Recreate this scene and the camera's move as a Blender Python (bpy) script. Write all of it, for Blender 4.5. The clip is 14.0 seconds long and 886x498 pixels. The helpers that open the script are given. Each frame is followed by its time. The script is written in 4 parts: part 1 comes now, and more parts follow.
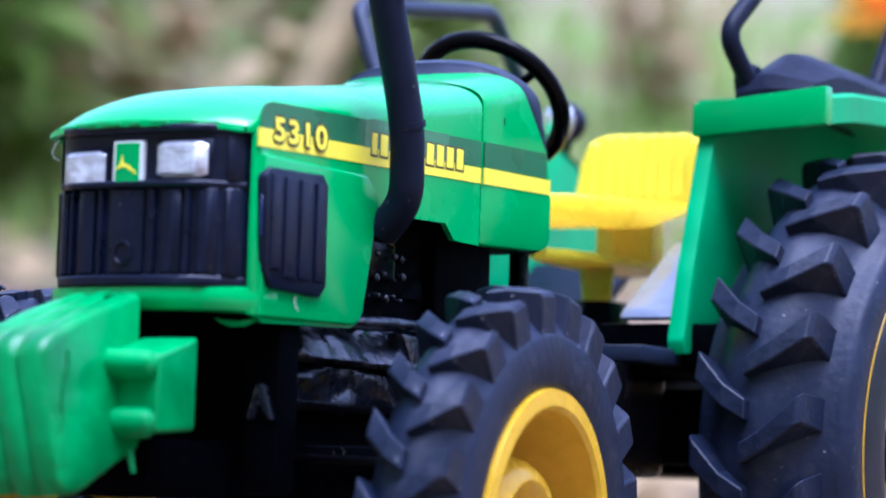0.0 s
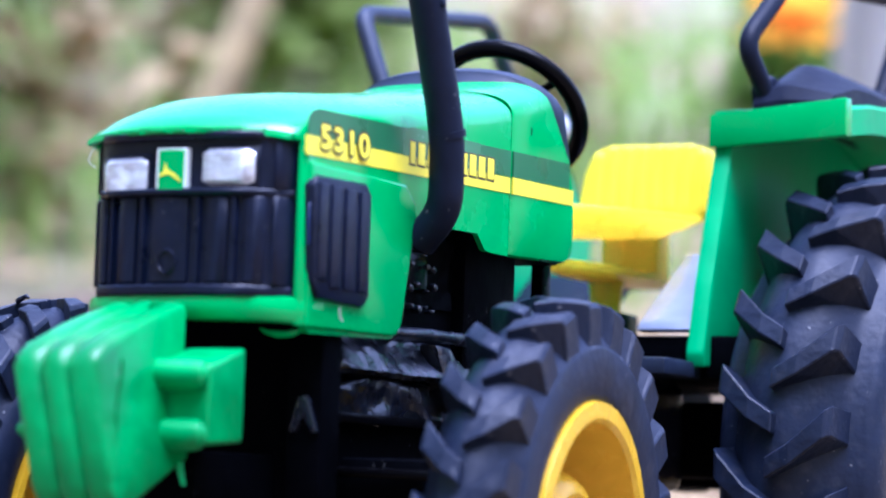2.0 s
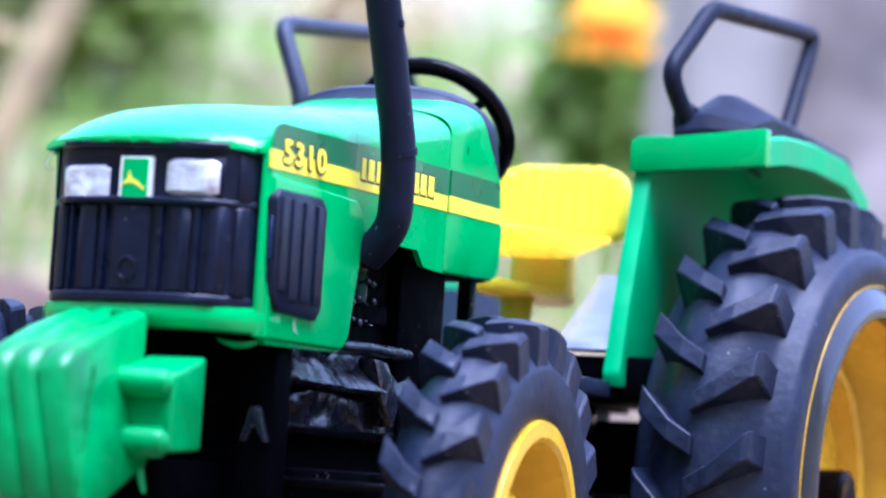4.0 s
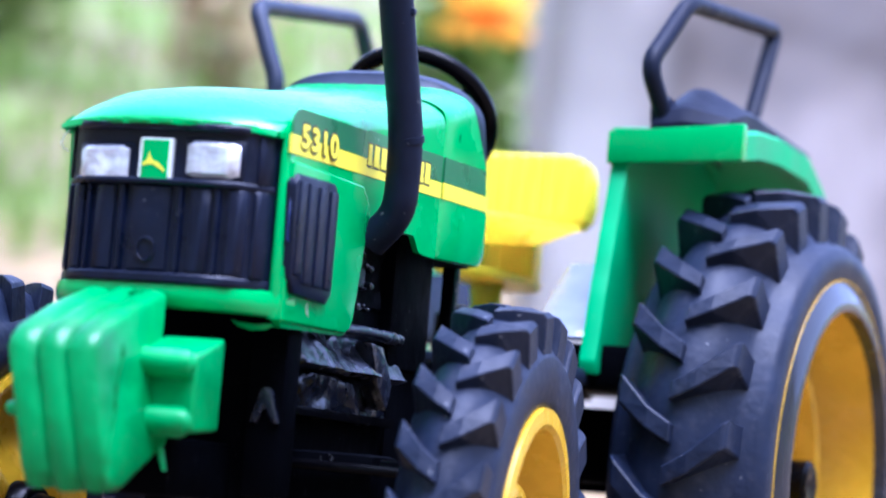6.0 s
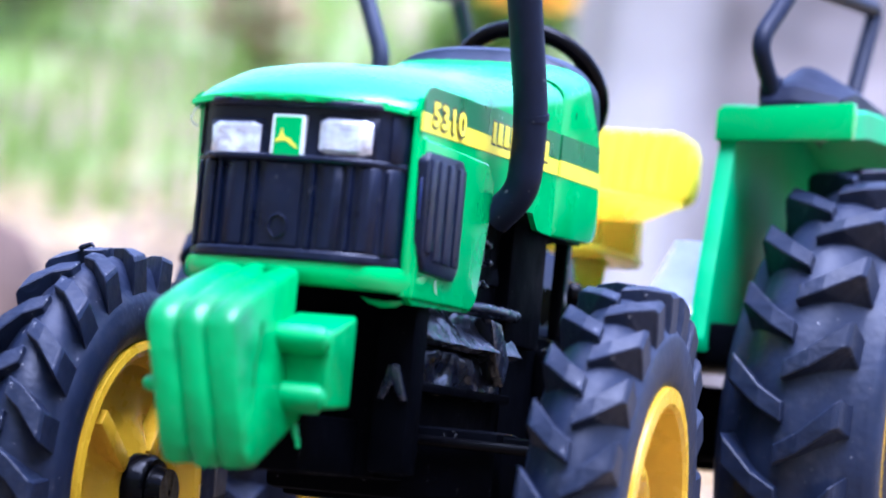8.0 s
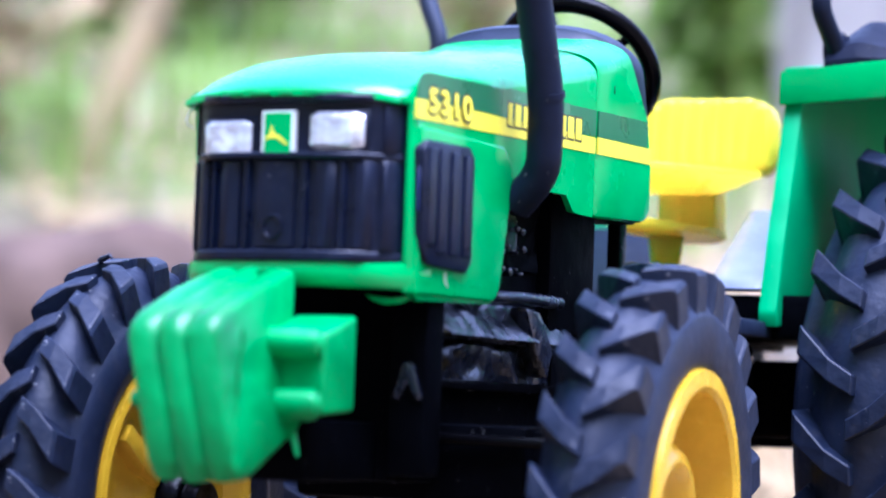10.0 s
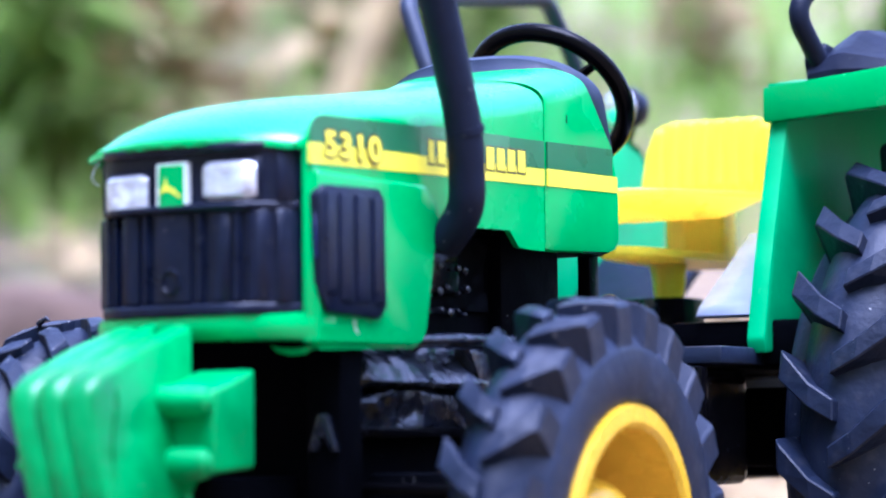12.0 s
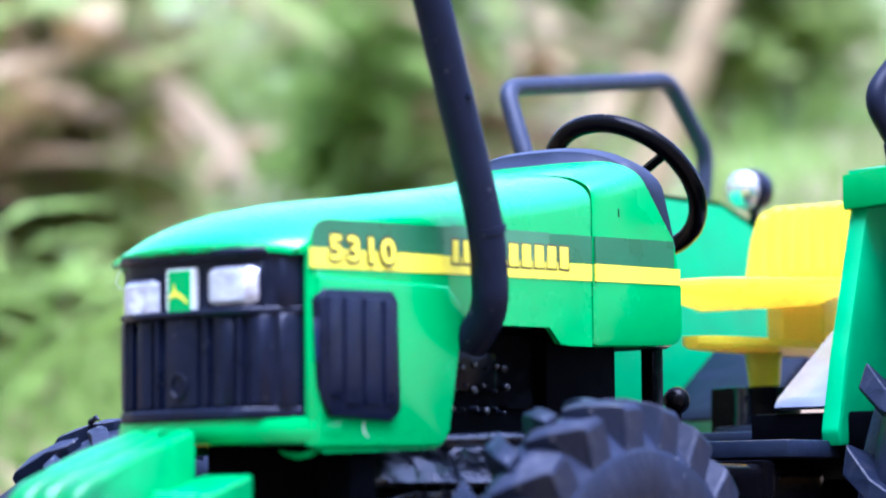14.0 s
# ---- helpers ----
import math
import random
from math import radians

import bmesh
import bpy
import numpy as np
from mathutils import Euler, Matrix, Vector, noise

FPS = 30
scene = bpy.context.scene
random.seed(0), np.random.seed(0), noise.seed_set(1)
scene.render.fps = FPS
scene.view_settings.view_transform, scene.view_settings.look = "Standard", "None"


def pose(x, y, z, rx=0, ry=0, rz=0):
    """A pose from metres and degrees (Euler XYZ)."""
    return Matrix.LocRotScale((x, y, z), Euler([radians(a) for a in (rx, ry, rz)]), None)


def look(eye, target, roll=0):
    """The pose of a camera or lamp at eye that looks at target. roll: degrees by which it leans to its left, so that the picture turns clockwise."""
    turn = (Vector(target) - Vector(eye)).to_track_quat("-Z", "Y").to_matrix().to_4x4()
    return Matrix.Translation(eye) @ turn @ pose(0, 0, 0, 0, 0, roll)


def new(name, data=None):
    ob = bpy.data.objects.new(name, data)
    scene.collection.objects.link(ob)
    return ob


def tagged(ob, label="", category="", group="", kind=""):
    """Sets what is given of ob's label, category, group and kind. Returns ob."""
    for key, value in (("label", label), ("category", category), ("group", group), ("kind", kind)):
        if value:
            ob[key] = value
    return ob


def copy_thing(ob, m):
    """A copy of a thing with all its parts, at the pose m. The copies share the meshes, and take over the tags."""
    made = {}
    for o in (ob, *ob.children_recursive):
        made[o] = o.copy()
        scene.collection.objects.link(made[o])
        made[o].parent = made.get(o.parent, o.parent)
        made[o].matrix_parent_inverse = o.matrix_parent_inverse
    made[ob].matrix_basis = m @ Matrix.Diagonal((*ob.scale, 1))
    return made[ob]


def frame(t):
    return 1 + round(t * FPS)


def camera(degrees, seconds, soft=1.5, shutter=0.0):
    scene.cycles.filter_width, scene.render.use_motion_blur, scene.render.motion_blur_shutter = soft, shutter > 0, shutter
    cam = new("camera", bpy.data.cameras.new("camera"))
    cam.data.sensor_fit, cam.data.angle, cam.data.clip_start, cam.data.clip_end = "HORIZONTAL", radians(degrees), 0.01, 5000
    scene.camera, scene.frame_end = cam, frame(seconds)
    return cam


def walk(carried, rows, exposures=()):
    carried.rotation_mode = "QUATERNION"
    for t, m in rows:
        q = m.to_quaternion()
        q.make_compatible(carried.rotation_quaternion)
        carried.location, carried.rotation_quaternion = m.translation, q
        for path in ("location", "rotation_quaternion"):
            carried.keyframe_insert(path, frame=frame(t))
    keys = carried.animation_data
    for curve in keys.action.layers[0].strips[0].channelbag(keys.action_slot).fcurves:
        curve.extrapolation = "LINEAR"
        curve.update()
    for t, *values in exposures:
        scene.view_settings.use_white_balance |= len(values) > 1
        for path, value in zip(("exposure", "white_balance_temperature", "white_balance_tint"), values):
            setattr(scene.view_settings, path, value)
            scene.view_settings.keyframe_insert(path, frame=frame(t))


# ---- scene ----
PATH = [
    (0.0, 0.25264, -0.35623, 0.04945, 29.415, 4.839, 1.865),
    (0.3, 0.24850, -0.35630, 0.04900, 29.337, 4.882, 1.800),
    (0.5, 0.24588, -0.35639, 0.04890, 28.944, 4.975, 1.846),
    (0.8, 0.24250, -0.35800, 0.04980, 28.448, 4.808, 2.100),
    (1.0, 0.24040, -0.35962, 0.05031, 28.156, 5.048, 2.256),
    (1.5, 0.23482, -0.36159, 0.04926, 27.516, 4.653, 2.206),
    (1.7, 0.23200, -0.36190, 0.04900, 26.931, 4.750, 2.071),
    (2.0, 0.22758, -0.36320, 0.04886, 26.984, 5.158, 1.945),
    (2.3, 0.22380, -0.36620, 0.04850, 27.538, 4.991, 2.082),
    (2.5, 0.22181, -0.36841, 0.04837, 27.238, 4.880, 2.161),
    (2.7, 0.22020, -0.37030, 0.04840, 26.556, 5.237, 2.434),
    (3.0, 0.21751, -0.37266, 0.04924, 25.290, 5.265, 2.805),
    (3.2, 0.21521, -0.37427, 0.05011, 24.232, 5.270, 2.891),
    (5.3, 0.19193, -0.39164, 0.04947, 20.836, 5.202, 4.493),
    (5.5, 0.18955, -0.39329, 0.04894, 20.152, 4.939, 4.558),
    (6.0, 0.18337, -0.39571, 0.04920, 19.238, 5.097, 4.758),
    (6.2, 0.18100, -0.39670, 0.04870, 18.256, 5.273, 4.567),
    (6.5, 0.17746, -0.39817, 0.04783, 17.821, 5.206, 4.458),
    (6.8, 0.17410, -0.39940, 0.04840, 17.882, 4.893, 4.864),
    (7.0, 0.17207, -0.39988, 0.04877, 17.937, 4.484, 5.203),
    (7.5, 0.16816, -0.40070, 0.04767, 19.174, 4.857, 5.133),
    (7.7, 0.16741, -0.40279, 0.04853, 19.187, 4.537, 5.372),
    (9.8, 0.19410, -0.37586, 0.05414, 24.926, 4.296, 2.451),
    (10.0, 0.19753, -0.37144, 0.05521, 24.982, 3.589, 2.171),
    (10.3, 0.20590, -0.36620, 0.05630, 24.853, 3.789, 1.625),
    (10.5, 0.21201, -0.36219, 0.05667, 25.080, 3.593, 1.095),
    (10.8, 0.21930, -0.35400, 0.05710, 26.543, 3.337, 0.442),
    (11.0, 0.22309, -0.34891, 0.05725, 27.914, 3.745, 0.172),
    (11.3, 0.22780, -0.34440, 0.05730, 29.245, 3.813, -0.092),
    (11.5, 0.23076, -0.34233, 0.05729, 29.722, 3.712, -0.251),
    (11.8, 0.23560, -0.33860, 0.05810, 30.378, 3.705, -0.540),
    (12.0, 0.23921, -0.33594, 0.05846, 30.516, 4.148, -0.651),
    (12.3, 0.24500, -0.33220, 0.05830, 31.120, 3.785, -0.620),
    (12.5, 0.24857, -0.32981, 0.05819, 31.443, 3.898, -0.709),
    (12.7, 0.25140, -0.32730, 0.05850, 32.185, 4.575, -0.816),
    (13.0, 0.25552, -0.32304, 0.05940, 34.231, 4.319, -0.958),
    (13.2, 0.25910, -0.31980, 0.05970, 34.875, 4.472, -0.983),
    (13.5, 0.26617, -0.31475, 0.06050, 36.607, 4.312, -0.916),
    (13.7, 0.27210, -0.31160, 0.06210, 37.499, 4.737, -0.804),
    (14.0, 0.28202, -0.30701, 0.06573, 37.891, 5.214, -0.597),
]
cam = camera(17.823, 14.0, soft=1.9)


def eye_pose(x, y, z, yaw, pitch, roll):
    """Camera pose from a place, a heading (left of +y), an upward tilt and a lean."""
    return pose(x, y, z, 90 + pitch, 0, yaw) @ pose(0, 0, 0, 0, 0, roll)


walk(cam, [(row[0], eye_pose(*row[1:])) for row in PATH], exposures=[(0.0, 1.15, 4690, 32), (3.0, 1.57, 4690, 32), (6.5, 1.58, 4690, 32), (7.6, 1.80, 4690, 32), (9.8, 1.67, 4690, 32), (14.0, 1.75, 4690, 32)])

cam.data.dof.use_dof = True
cam.data.dof.focus_distance = 0.475
cam.data.dof.aperture_fstop = 18.0
cam.data.dof.aperture_blades = 0

# ---- light: soft open shade under a bright sky ----
world = bpy.data.worlds.new("world")
scene.world = world
world.use_nodes = True
wn = world.node_tree.nodes
sky = wn.new("ShaderNodeTexSky")
sky.sky_type = "NISHITA"
sky.sun_disc = False
sky.dust_density = 3.0
sky.sun_elevation = radians(75)
sky.sun_rotation = radians(77)
wn["Background"].inputs["Strength"].default_value = 0.18
veil = wn.new("ShaderNodeHueSaturation")      # thin cloud takes most of the blue away
veil.inputs["Saturation"].default_value = 0.6
world.node_tree.links.new(sky.outputs["Color"], veil.inputs["Color"])
world.node_tree.links.new(veil.outputs["Color"], wn["Background"].inputs["Color"])
sun_data = bpy.data.lights.new("sun", "SUN")
sun_data.energy = 3.2
sun_data.angle = radians(40)
sun_data.color = (1.0, 0.96, 0.9)
sun = new("sun", sun_data)
sun.matrix_world = look((0.4, -0.4, 1.6), (0, 0, 0))

CM = 0.01          # the tractor is drawn in centimetres
LIFT = 1.15        # height of its drawing origin over the ground


# ---- materials ----
def material(name, colour, rough=0.5, metal=0.0, vary=0.08, grain=60.0, bump=0.0, bump_scale=400.0, spec=0.5, coat=0.0, dust=0.0, piece=0.0, specks=0.0):
    m = bpy.data.materials.new(name)
    m.use_nodes = True
    nt = m.node_tree
    n, l = nt.nodes, nt.links
    b = n["Principled BSDF"]
    b.inputs["Metallic"].default_value = metal
    b.inputs["Specular IOR Level"].default_value = spec
    b.inputs["Coat Weight"].default_value = coat
    b.inputs["Coat Roughness"].default_value = 0.06
    tc = n.new("ShaderNodeTexCoord")
    tex = n.new("ShaderNodeTexNoise")
    tex.inputs["Scale"].default_value = grain
    tex.inputs["Detail"].default_value = 5
    l.new(tc.outputs["Object"], tex.inputs["Vector"])
    ramp = n.new("ShaderNodeMapRange")
    ramp.inputs["From Min"].default_value, ramp.inputs["From Max"].default_value = 0.3, 0.7
    ramp.inputs["To Min"].default_value, ramp.inputs["To Max"].default_value = 1 - vary, 1 + vary
    l.new(tex.outputs["Fac"], ramp.inputs["Value"])
    mul = n.new("ShaderNodeMix")
    mul.data_type, mul.blend_type = "RGBA", "MULTIPLY"
    mul.inputs["Factor"].default_value = 1.0
    mul.inputs[6].default_value = (*colour, 1)
    l.new(ramp.outputs["Result"], mul.inputs[7])
    last = mul.outputs[2]
    if piece:
        info = n.new("ShaderNodeObjectInfo")
        pr = n.new("ShaderNodeMapRange")
        pr.inputs["To Min"].default_value, pr.inputs["To Max"].default_value = 1 - piece, 1 + piece
        l.new(info.outputs["Random"], pr.inputs["Value"])
        m2 = n.new("ShaderNodeMix")
        m2.data_type, m2.blend_type = "RGBA", "MULTIPLY"
        m2.inputs["Factor"].default_value = 1.0
        l.new(last, m2.inputs[6])
        l.new(pr.outputs["Result"], m2.inputs[7])
        last = m2.outputs[2]
    if dust:
        dn = n.new("ShaderNodeTexNoise")
        dn.inputs["Scale"].default_value, dn.inputs["Detail"].default_value = grain * 3.1, 8
        l.new(tc.outputs["Object"], dn.inputs["Vector"])
        dr = n.new("ShaderNodeMapRange")
        dr.inputs["From Min"].default_value, dr.inputs["From Max"].default_value = 0.52, 0.78
        dr.inputs["To Max"].default_value = dust
        l.new(dn.outputs["Fac"], dr.inputs["Value"])
        m3 = n.new("ShaderNodeMix")
        m3.data_type = "RGBA"
        m3.inputs[7].default_value = (0.30, 0.29, 0.30, 1)
        l.new(dr.outputs["Result"], m3.inputs["Factor"])
        l.new(last, m3.inputs[6])
        last = m3.outputs[2]
    if specks:
        sn = n.new("ShaderNodeTexNoise")
        sn.inputs["Scale"].default_value, sn.inputs["Detail"].default_value = 900, 2
        l.new(tc.outputs["Object"], sn.inputs["Vector"])
        sr = n.new("ShaderNodeMapRange")
        sr.inputs["From Min"].default_value, sr.inputs["From Max"].default_value = 0.72, 0.78
        sr.inputs["To Max"].default_value = specks
        l.new(sn.outputs["Fac"], sr.inputs["Value"])
        m4 = n.new("ShaderNodeMix")
        m4.data_type = "RGBA"
        m4.inputs[7].default_value = (0.5, 0.5, 0.48, 1)
        l.new(sr.outputs["Result"], m4.inputs["Factor"])
        l.new(last, m4.inputs[6])
        last = m4.outputs[2]
    l.new(last, b.inputs["Base Color"])
    rr = n.new("ShaderNodeMapRange")
    rr.inputs["From Min"].default_value, rr.inputs["From Max"].default_value = 0.3, 0.7
    rr.inputs["To Min"].default_value, rr.inputs["To Max"].default_value = max(0.03, rough - 0.07), min(1, rough + 0.09)
    l.new(tex.outputs["Fac"], rr.inputs["Value"])
    l.new(rr.outputs["Result"], b.inputs["Roughness"])
    if bump:
        bt = n.new("ShaderNodeTexNoise")
        bt.inputs["Scale"].default_value, bt.inputs["Detail"].default_value = bump_scale, 4
        l.new(tc.outputs["Object"], bt.inputs["Vector"])
        bp = n.new("ShaderNodeBump")
        bp.inputs["Strength"].default_value = 0.5
        bp.inputs["Distance"].default_value = bump
        l.new(bt.outputs["Fac"], bp.inputs["Height"])
        l.new(bp.outputs["Normal"], b.inputs["Normal"])
    return m


GREEN = material("green_paint", (0.012, 0.35, 0.066), 0.22, vary=0.06, grain=90, bump=0.0006, bump_scale=70, spec=0.4)
GREEN.node_tree.nodes["Principled BSDF"].inputs["Coat Weight"].default_value = 0.25
GREEN.node_tree.nodes["Principled BSDF"].inputs["Coat Roughness"].default_value = 0.1
GREEN_PLASTIC = material("green_plastic", (0.012, 0.24, 0.05), 0.36, vary=0.4, grain=75, bump=0.0018, bump_scale=95, spec=0.28, specks=0.25)
GREEN_MATT = material("matt_green_plastic", (0.013, 0.34, 0.10), 0.55, vary=0.15, grain=60, bump=0.0006, bump_scale=120, spec=0.3, specks=0.15)
BLACK = material("black_plastic", (0.0034, 0.0058, 0.0175), 0.33, vary=0.25, grain=200, bump=0.00012, bump_scale=700, spec=0.2, dust=0.015, specks=0.15)
GLOSS = material("gloss_black_plastic", (0.0015, 0.0015, 0.002), 0.2, vary=0.2, grain=150, bump=0.0003, bump_scale=300, spec=0.07)
# near black, hardly any sheen: shade of enclosed parts put into the colour
PIT = material("shaded_black_plastic", (0.0010, 0.0012, 0.002), 0.5, vary=0.3, grain=150, bump=0.0006, bump_scale=200, spec=0.012, specks=0.06)
CASTING = material("glossy_black_casting", (0.008, 0.0105, 0.019), 0.25, vary=0.3, grain=150, bump=0.0016, bump_scale=240, spec=0.7)
# base lightened to stand in for sky reflected on the near footboard
FOOT = material("sky_lit_slate_plastic", (0.13, 0.15, 0.19), 0.16, vary=0.25, grain=90, bump=0.0008, bump_scale=120, spec=1.0, coat=0.5)
SLATE = material("slate_plastic", (0.011, 0.017, 0.036), 0.45, vary=0.2, grain=150, bump=0.0004, bump_scale=300, spec=0.3)
RAIL = material("satin_black_plastic", (0.005, 0.0075, 0.018), 0.5, vary=0.25, grain=200, bump=0.0003, bump_scale=300, spec=0.12, specks=0.15)
RUBBER = material("rubber", (0.0075, 0.0118, 0.027), 0.48, vary=0.28, grain=110, bump=0.0003, bump_scale=700, spec=0.2, dust=0.05, piece=0.15, specks=0.5)
RING = material("polished_grey_plastic", (0.016, 0.018, 0.024), 0.2, vary=0.2, grain=90, bump=0.0003, bump_scale=120, spec=0.4, coat=0.12)
RIM = material("yellow_rim_plastic", (0.60, 0.365, 0.002), 0.26, vary=0.07, grain=130, bump=0.0003, bump_scale=200, spec=0.25)
YELLOW = material("yellow_plastic", (0.95, 0.83, 0.012), 0.38, vary=0.05, grain=100, bump=0.0002, bump_scale=200, spec=0.3)


def glow_through(m, amount):
    """Thin coloured plastic passes some light."""
    n, l = m.node_tree.nodes, m.node_tree.links
    t = n.new("ShaderNodeBsdfTranslucent")
    l.new(n["Principled BSDF"].inputs["Base Color"].links[0].from_socket, t.inputs["Color"])
    mix = n.new("ShaderNodeMixShader")
    mix.inputs["Fac"].default_value = amount
    l.new(n["Principled BSDF"].outputs["BSDF"], mix.inputs[1])
    l.new(t.outputs["BSDF"], mix.inputs[2])
    l.new(mix.outputs["Shader"], n["Material Output"].inputs["Surface"])


glow_through(YELLOW, 0.2)
SEAT = material("deep_yellow_plastic", (0.98, 0.78, 0.01), 0.32, vary=0.05, grain=100, bump=0.0002, bump_scale=200, spec=0.4)
milky = SEAT.node_tree.nodes["Principled BSDF"]      # light spreads inside the thick seat moulding
milky.inputs["Subsurface Weight"].default_value = 0.7
milky.inputs["Subsurface Radius"].default_value = (1.0, 0.72, 0.06)
milky.inputs["Subsurface Scale"].default_value = 0.02
glow_through(SEAT, 0.3)
STRIPE = material("yellow_decal", (0.86, 0.76, 0.02), 0.35, vary=0.05, grain=150)
BAND = material("dark_green_decal", (0.02, 0.13, 0.045), 0.30, vary=0.12, grain=150)
FILM = material("pale_film_decal", (0.055, 0.2, 0.09), 0.22, vary=0.12, grain=150)
INK = material("dark_ink", (0.05, 0.045, 0.012), 0.45)
WHITE = material("white_decal", (0.78, 0.82, 0.78), 0.4)
LENS = material("silver_lens", (0.66, 0.69, 0.76), 0.18, metal=0.45, vary=0.3, grain=330, bump=0.0016, bump_scale=300, coat=0.6)
CHROME = material("chrome", (0.8, 0.8, 0.82), 0.22, metal=0.85, vary=0.03)


# ---- mesh helpers (centimetres) ----
def part(name, bm, mat, parent, label="", smooth=True, angle=40.0, lift=True):
    me = bpy.data.meshes.new(name)
    bmesh.ops.recalc_face_normals(bm, faces=bm.faces)
    for v in bm.verts:
        v.co = Vector((v.co.x, v.co.y, v.co.z + (LIFT if lift else 0.0))) * CM
    if smooth:
        for f in bm.faces:
            f.smooth = True
        for e in bm.edges:
            if len(e.link_faces) != 2 or e.calc_face_angle(0.0) > radians(angle):
                e.smooth = False
    bm.to_mesh(me)
    bm.free()
    me.materials.append(mat)
    ob = new(name, me)
    ob.parent = parent
    return tagged(ob, label) if label else ob


def box(x0, x1, y0, y1, z0, z1, bevel=0.05, segs=2, bm=None):
    one = bmesh.new()
    bmesh.ops.create_cube(one, size=1.0)
    for v in one.verts:
        v.co = Vector((x0 + (v.co.x + 0.5) * (x1 - x0), y0 + (v.co.y + 0.5) * (y1 - y0), z0 + (v.co.z + 0.5) * (z1 - z0)))
    if bevel:
        bmesh.ops.bevel(one, geom=list(one.edges), offset=bevel, segments=segs, affect="EDGES", profile=0.6, clamp_overlap=True)
    return join(bm, one)


def join(bm, one):
    if bm is None:
        return one
    me = bpy.data.meshes.new("joined")
    one.to_mesh(me)
    one.free()
    bm.from_mesh(me)
    bpy.data.meshes.remove(me)
    return bm


def prism(outline, axis, a, b, bevel=0.0, segs=2, bm=None):
    """An outline of 2D points pushed from a to b along an axis; the outline's two numbers are the other axes in order."""
    one = bmesh.new()
    def put(p, h):
        q = [p[0], p[1]]
        q.insert("xyz".index(axis), h)
        return one.verts.new(q)
    low = [put(p, a) for p in outline]
    top = [put(p, b) for p in outline]
    one.faces.new(low)
    one.faces.new(top)
    n = len(outline)
    for i in range(n):
        one.faces.new((low[i], low[(i + 1) % n], top[(i + 1) % n], top[i]))
    if bevel:
        bmesh.ops.recalc_face_normals(one, faces=one.faces)
        bmesh.ops.bevel(one, geom=list(one.edges), offset=bevel, segments=segs, affect="EDGES", profile=0.6, clamp_overlap=True)
    return join(bm, one)


def tube(points, radius, sides=16, bm=None, closed=False, caps=True):
    one = bmesh.new()
    pts = [Vector(p) for p in points]
    n = len(pts)
    rings = []
    side = None
    for i, p in enumerate(pts):
        a = pts[(i - 1) % n] if (i or closed) else p
        c = pts[(i + 1) % n] if (i < n - 1 or closed) else p
        d = (c - a).normalized()
        if side is None:
            side = d.orthogonal().normalized()
        side = (side - d * side.dot(d)).normalized()
        up = d.cross(side)
        r = radius[i] if isinstance(radius, (list, tuple)) else radius
        rings.append([one.verts.new(p + (side * math.cos(t) + up * math.sin(t)) * r) for t in [2 * math.pi * k / sides for k in range(sides)]])
    for i in range(n if closed else n - 1):
        q, w = rings[i], rings[(i + 1) % n]
        for k in range(sides):
            one.faces.new((q[k], q[(k + 1) % sides], w[(k + 1) % sides], w[k]))
    if caps and not closed:
        one.faces.new(rings[0])
        one.faces.new(rings[-1])
    return join(bm, one)


def rounded(points, radius, steps=6):
    """A polyline with its inner corners rounded."""
    pts = [Vector(p) for p in points]
    out = [pts[0]]
    for a, b, c in zip(pts, pts[1:], pts[2:]):
        r = min(radius, (a - b).length * 0.45, (c - b).length * 0.45)
        p, q = b + (a - b).normalized() * r, b + (c - b).normalized() * r
        for k in range(steps + 1):
            t = k / steps
            out.append(p.lerp(b, t).lerp(b.lerp(q, t), t))
    return out + [pts[-1]]


def lathe(profile, sides=64, bm=None):
    """A profile of (axial x, radius) turned about the x axis; the profile is closed."""
    one = bmesh.new()
    rings = [[one.verts.new((x, r * math.cos(t), r * math.sin(t))) for t in [2 * math.pi * k / sides for k in range(sides)]] for x, r in profile]
    n = len(rings)
    for i in range(n):
        q, w = rings[i], rings[(i + 1) % n]
        for k in range(sides):
            one.faces.new((q[k], q[(k + 1) % sides], w[(k + 1) % sides], w[k]))
    return join(bm, one)


def loft(sections, bm=None, caps=False):
    one = bmesh.new()
    rows = [[one.verts.new(p) for p in s] for s in sections]
    for a, b in zip(rows, rows[1:]):
        for k in range(len(a) - 1):
            one.faces.new((a[k], a[k + 1], b[k + 1], b[k]))
    if caps:
        one.faces.new(rows[0])
        one.faces.new(rows[-1])
    return join(bm, one)


def shell(bm, thickness):
    """Gives an open sheet a thickness inward."""
    bmesh.ops.recalc_face_normals(bm, faces=bm.faces)
    bmesh.ops.solidify(bm, geom=list(bm.faces), thickness=thickness)
    return bm


# ---- the ground ----
def ground_height(x, y):
    """Level round the tractor, then rising behind it into a bank; on the unseen sides a steep slope is added to block
    low sky.
    """
    d = math.hypot(x - 0.1, y + 0.1)
    facing = min(1.0, max(0.0, ((y + 0.36) / max(0.05, math.hypot(x - 0.21, y + 0.36)) - 0.1) / 0.5))
    front = facing * facing * (3 - 2 * facing)
    rise = (max(0.0, d - 0.6) * 0.06 + max(0.0, d - 1.9) * 0.20) * front
    # second term: slope out of view, added to darken side faces and reflections
    rise = min(rise, 1.9) + min(7.0, max(0.0, d - 2.4)) * (1.0 - front)
    rough = 0.012 * noise.noise(Vector((x * 7, y * 7, 0))) + 0.03 * noise.noise(Vector((x * 2.3, y * 2.3, 4)))
    return rise + rough * min(1.0, max(0.0, d - 0.3) * 1.2)


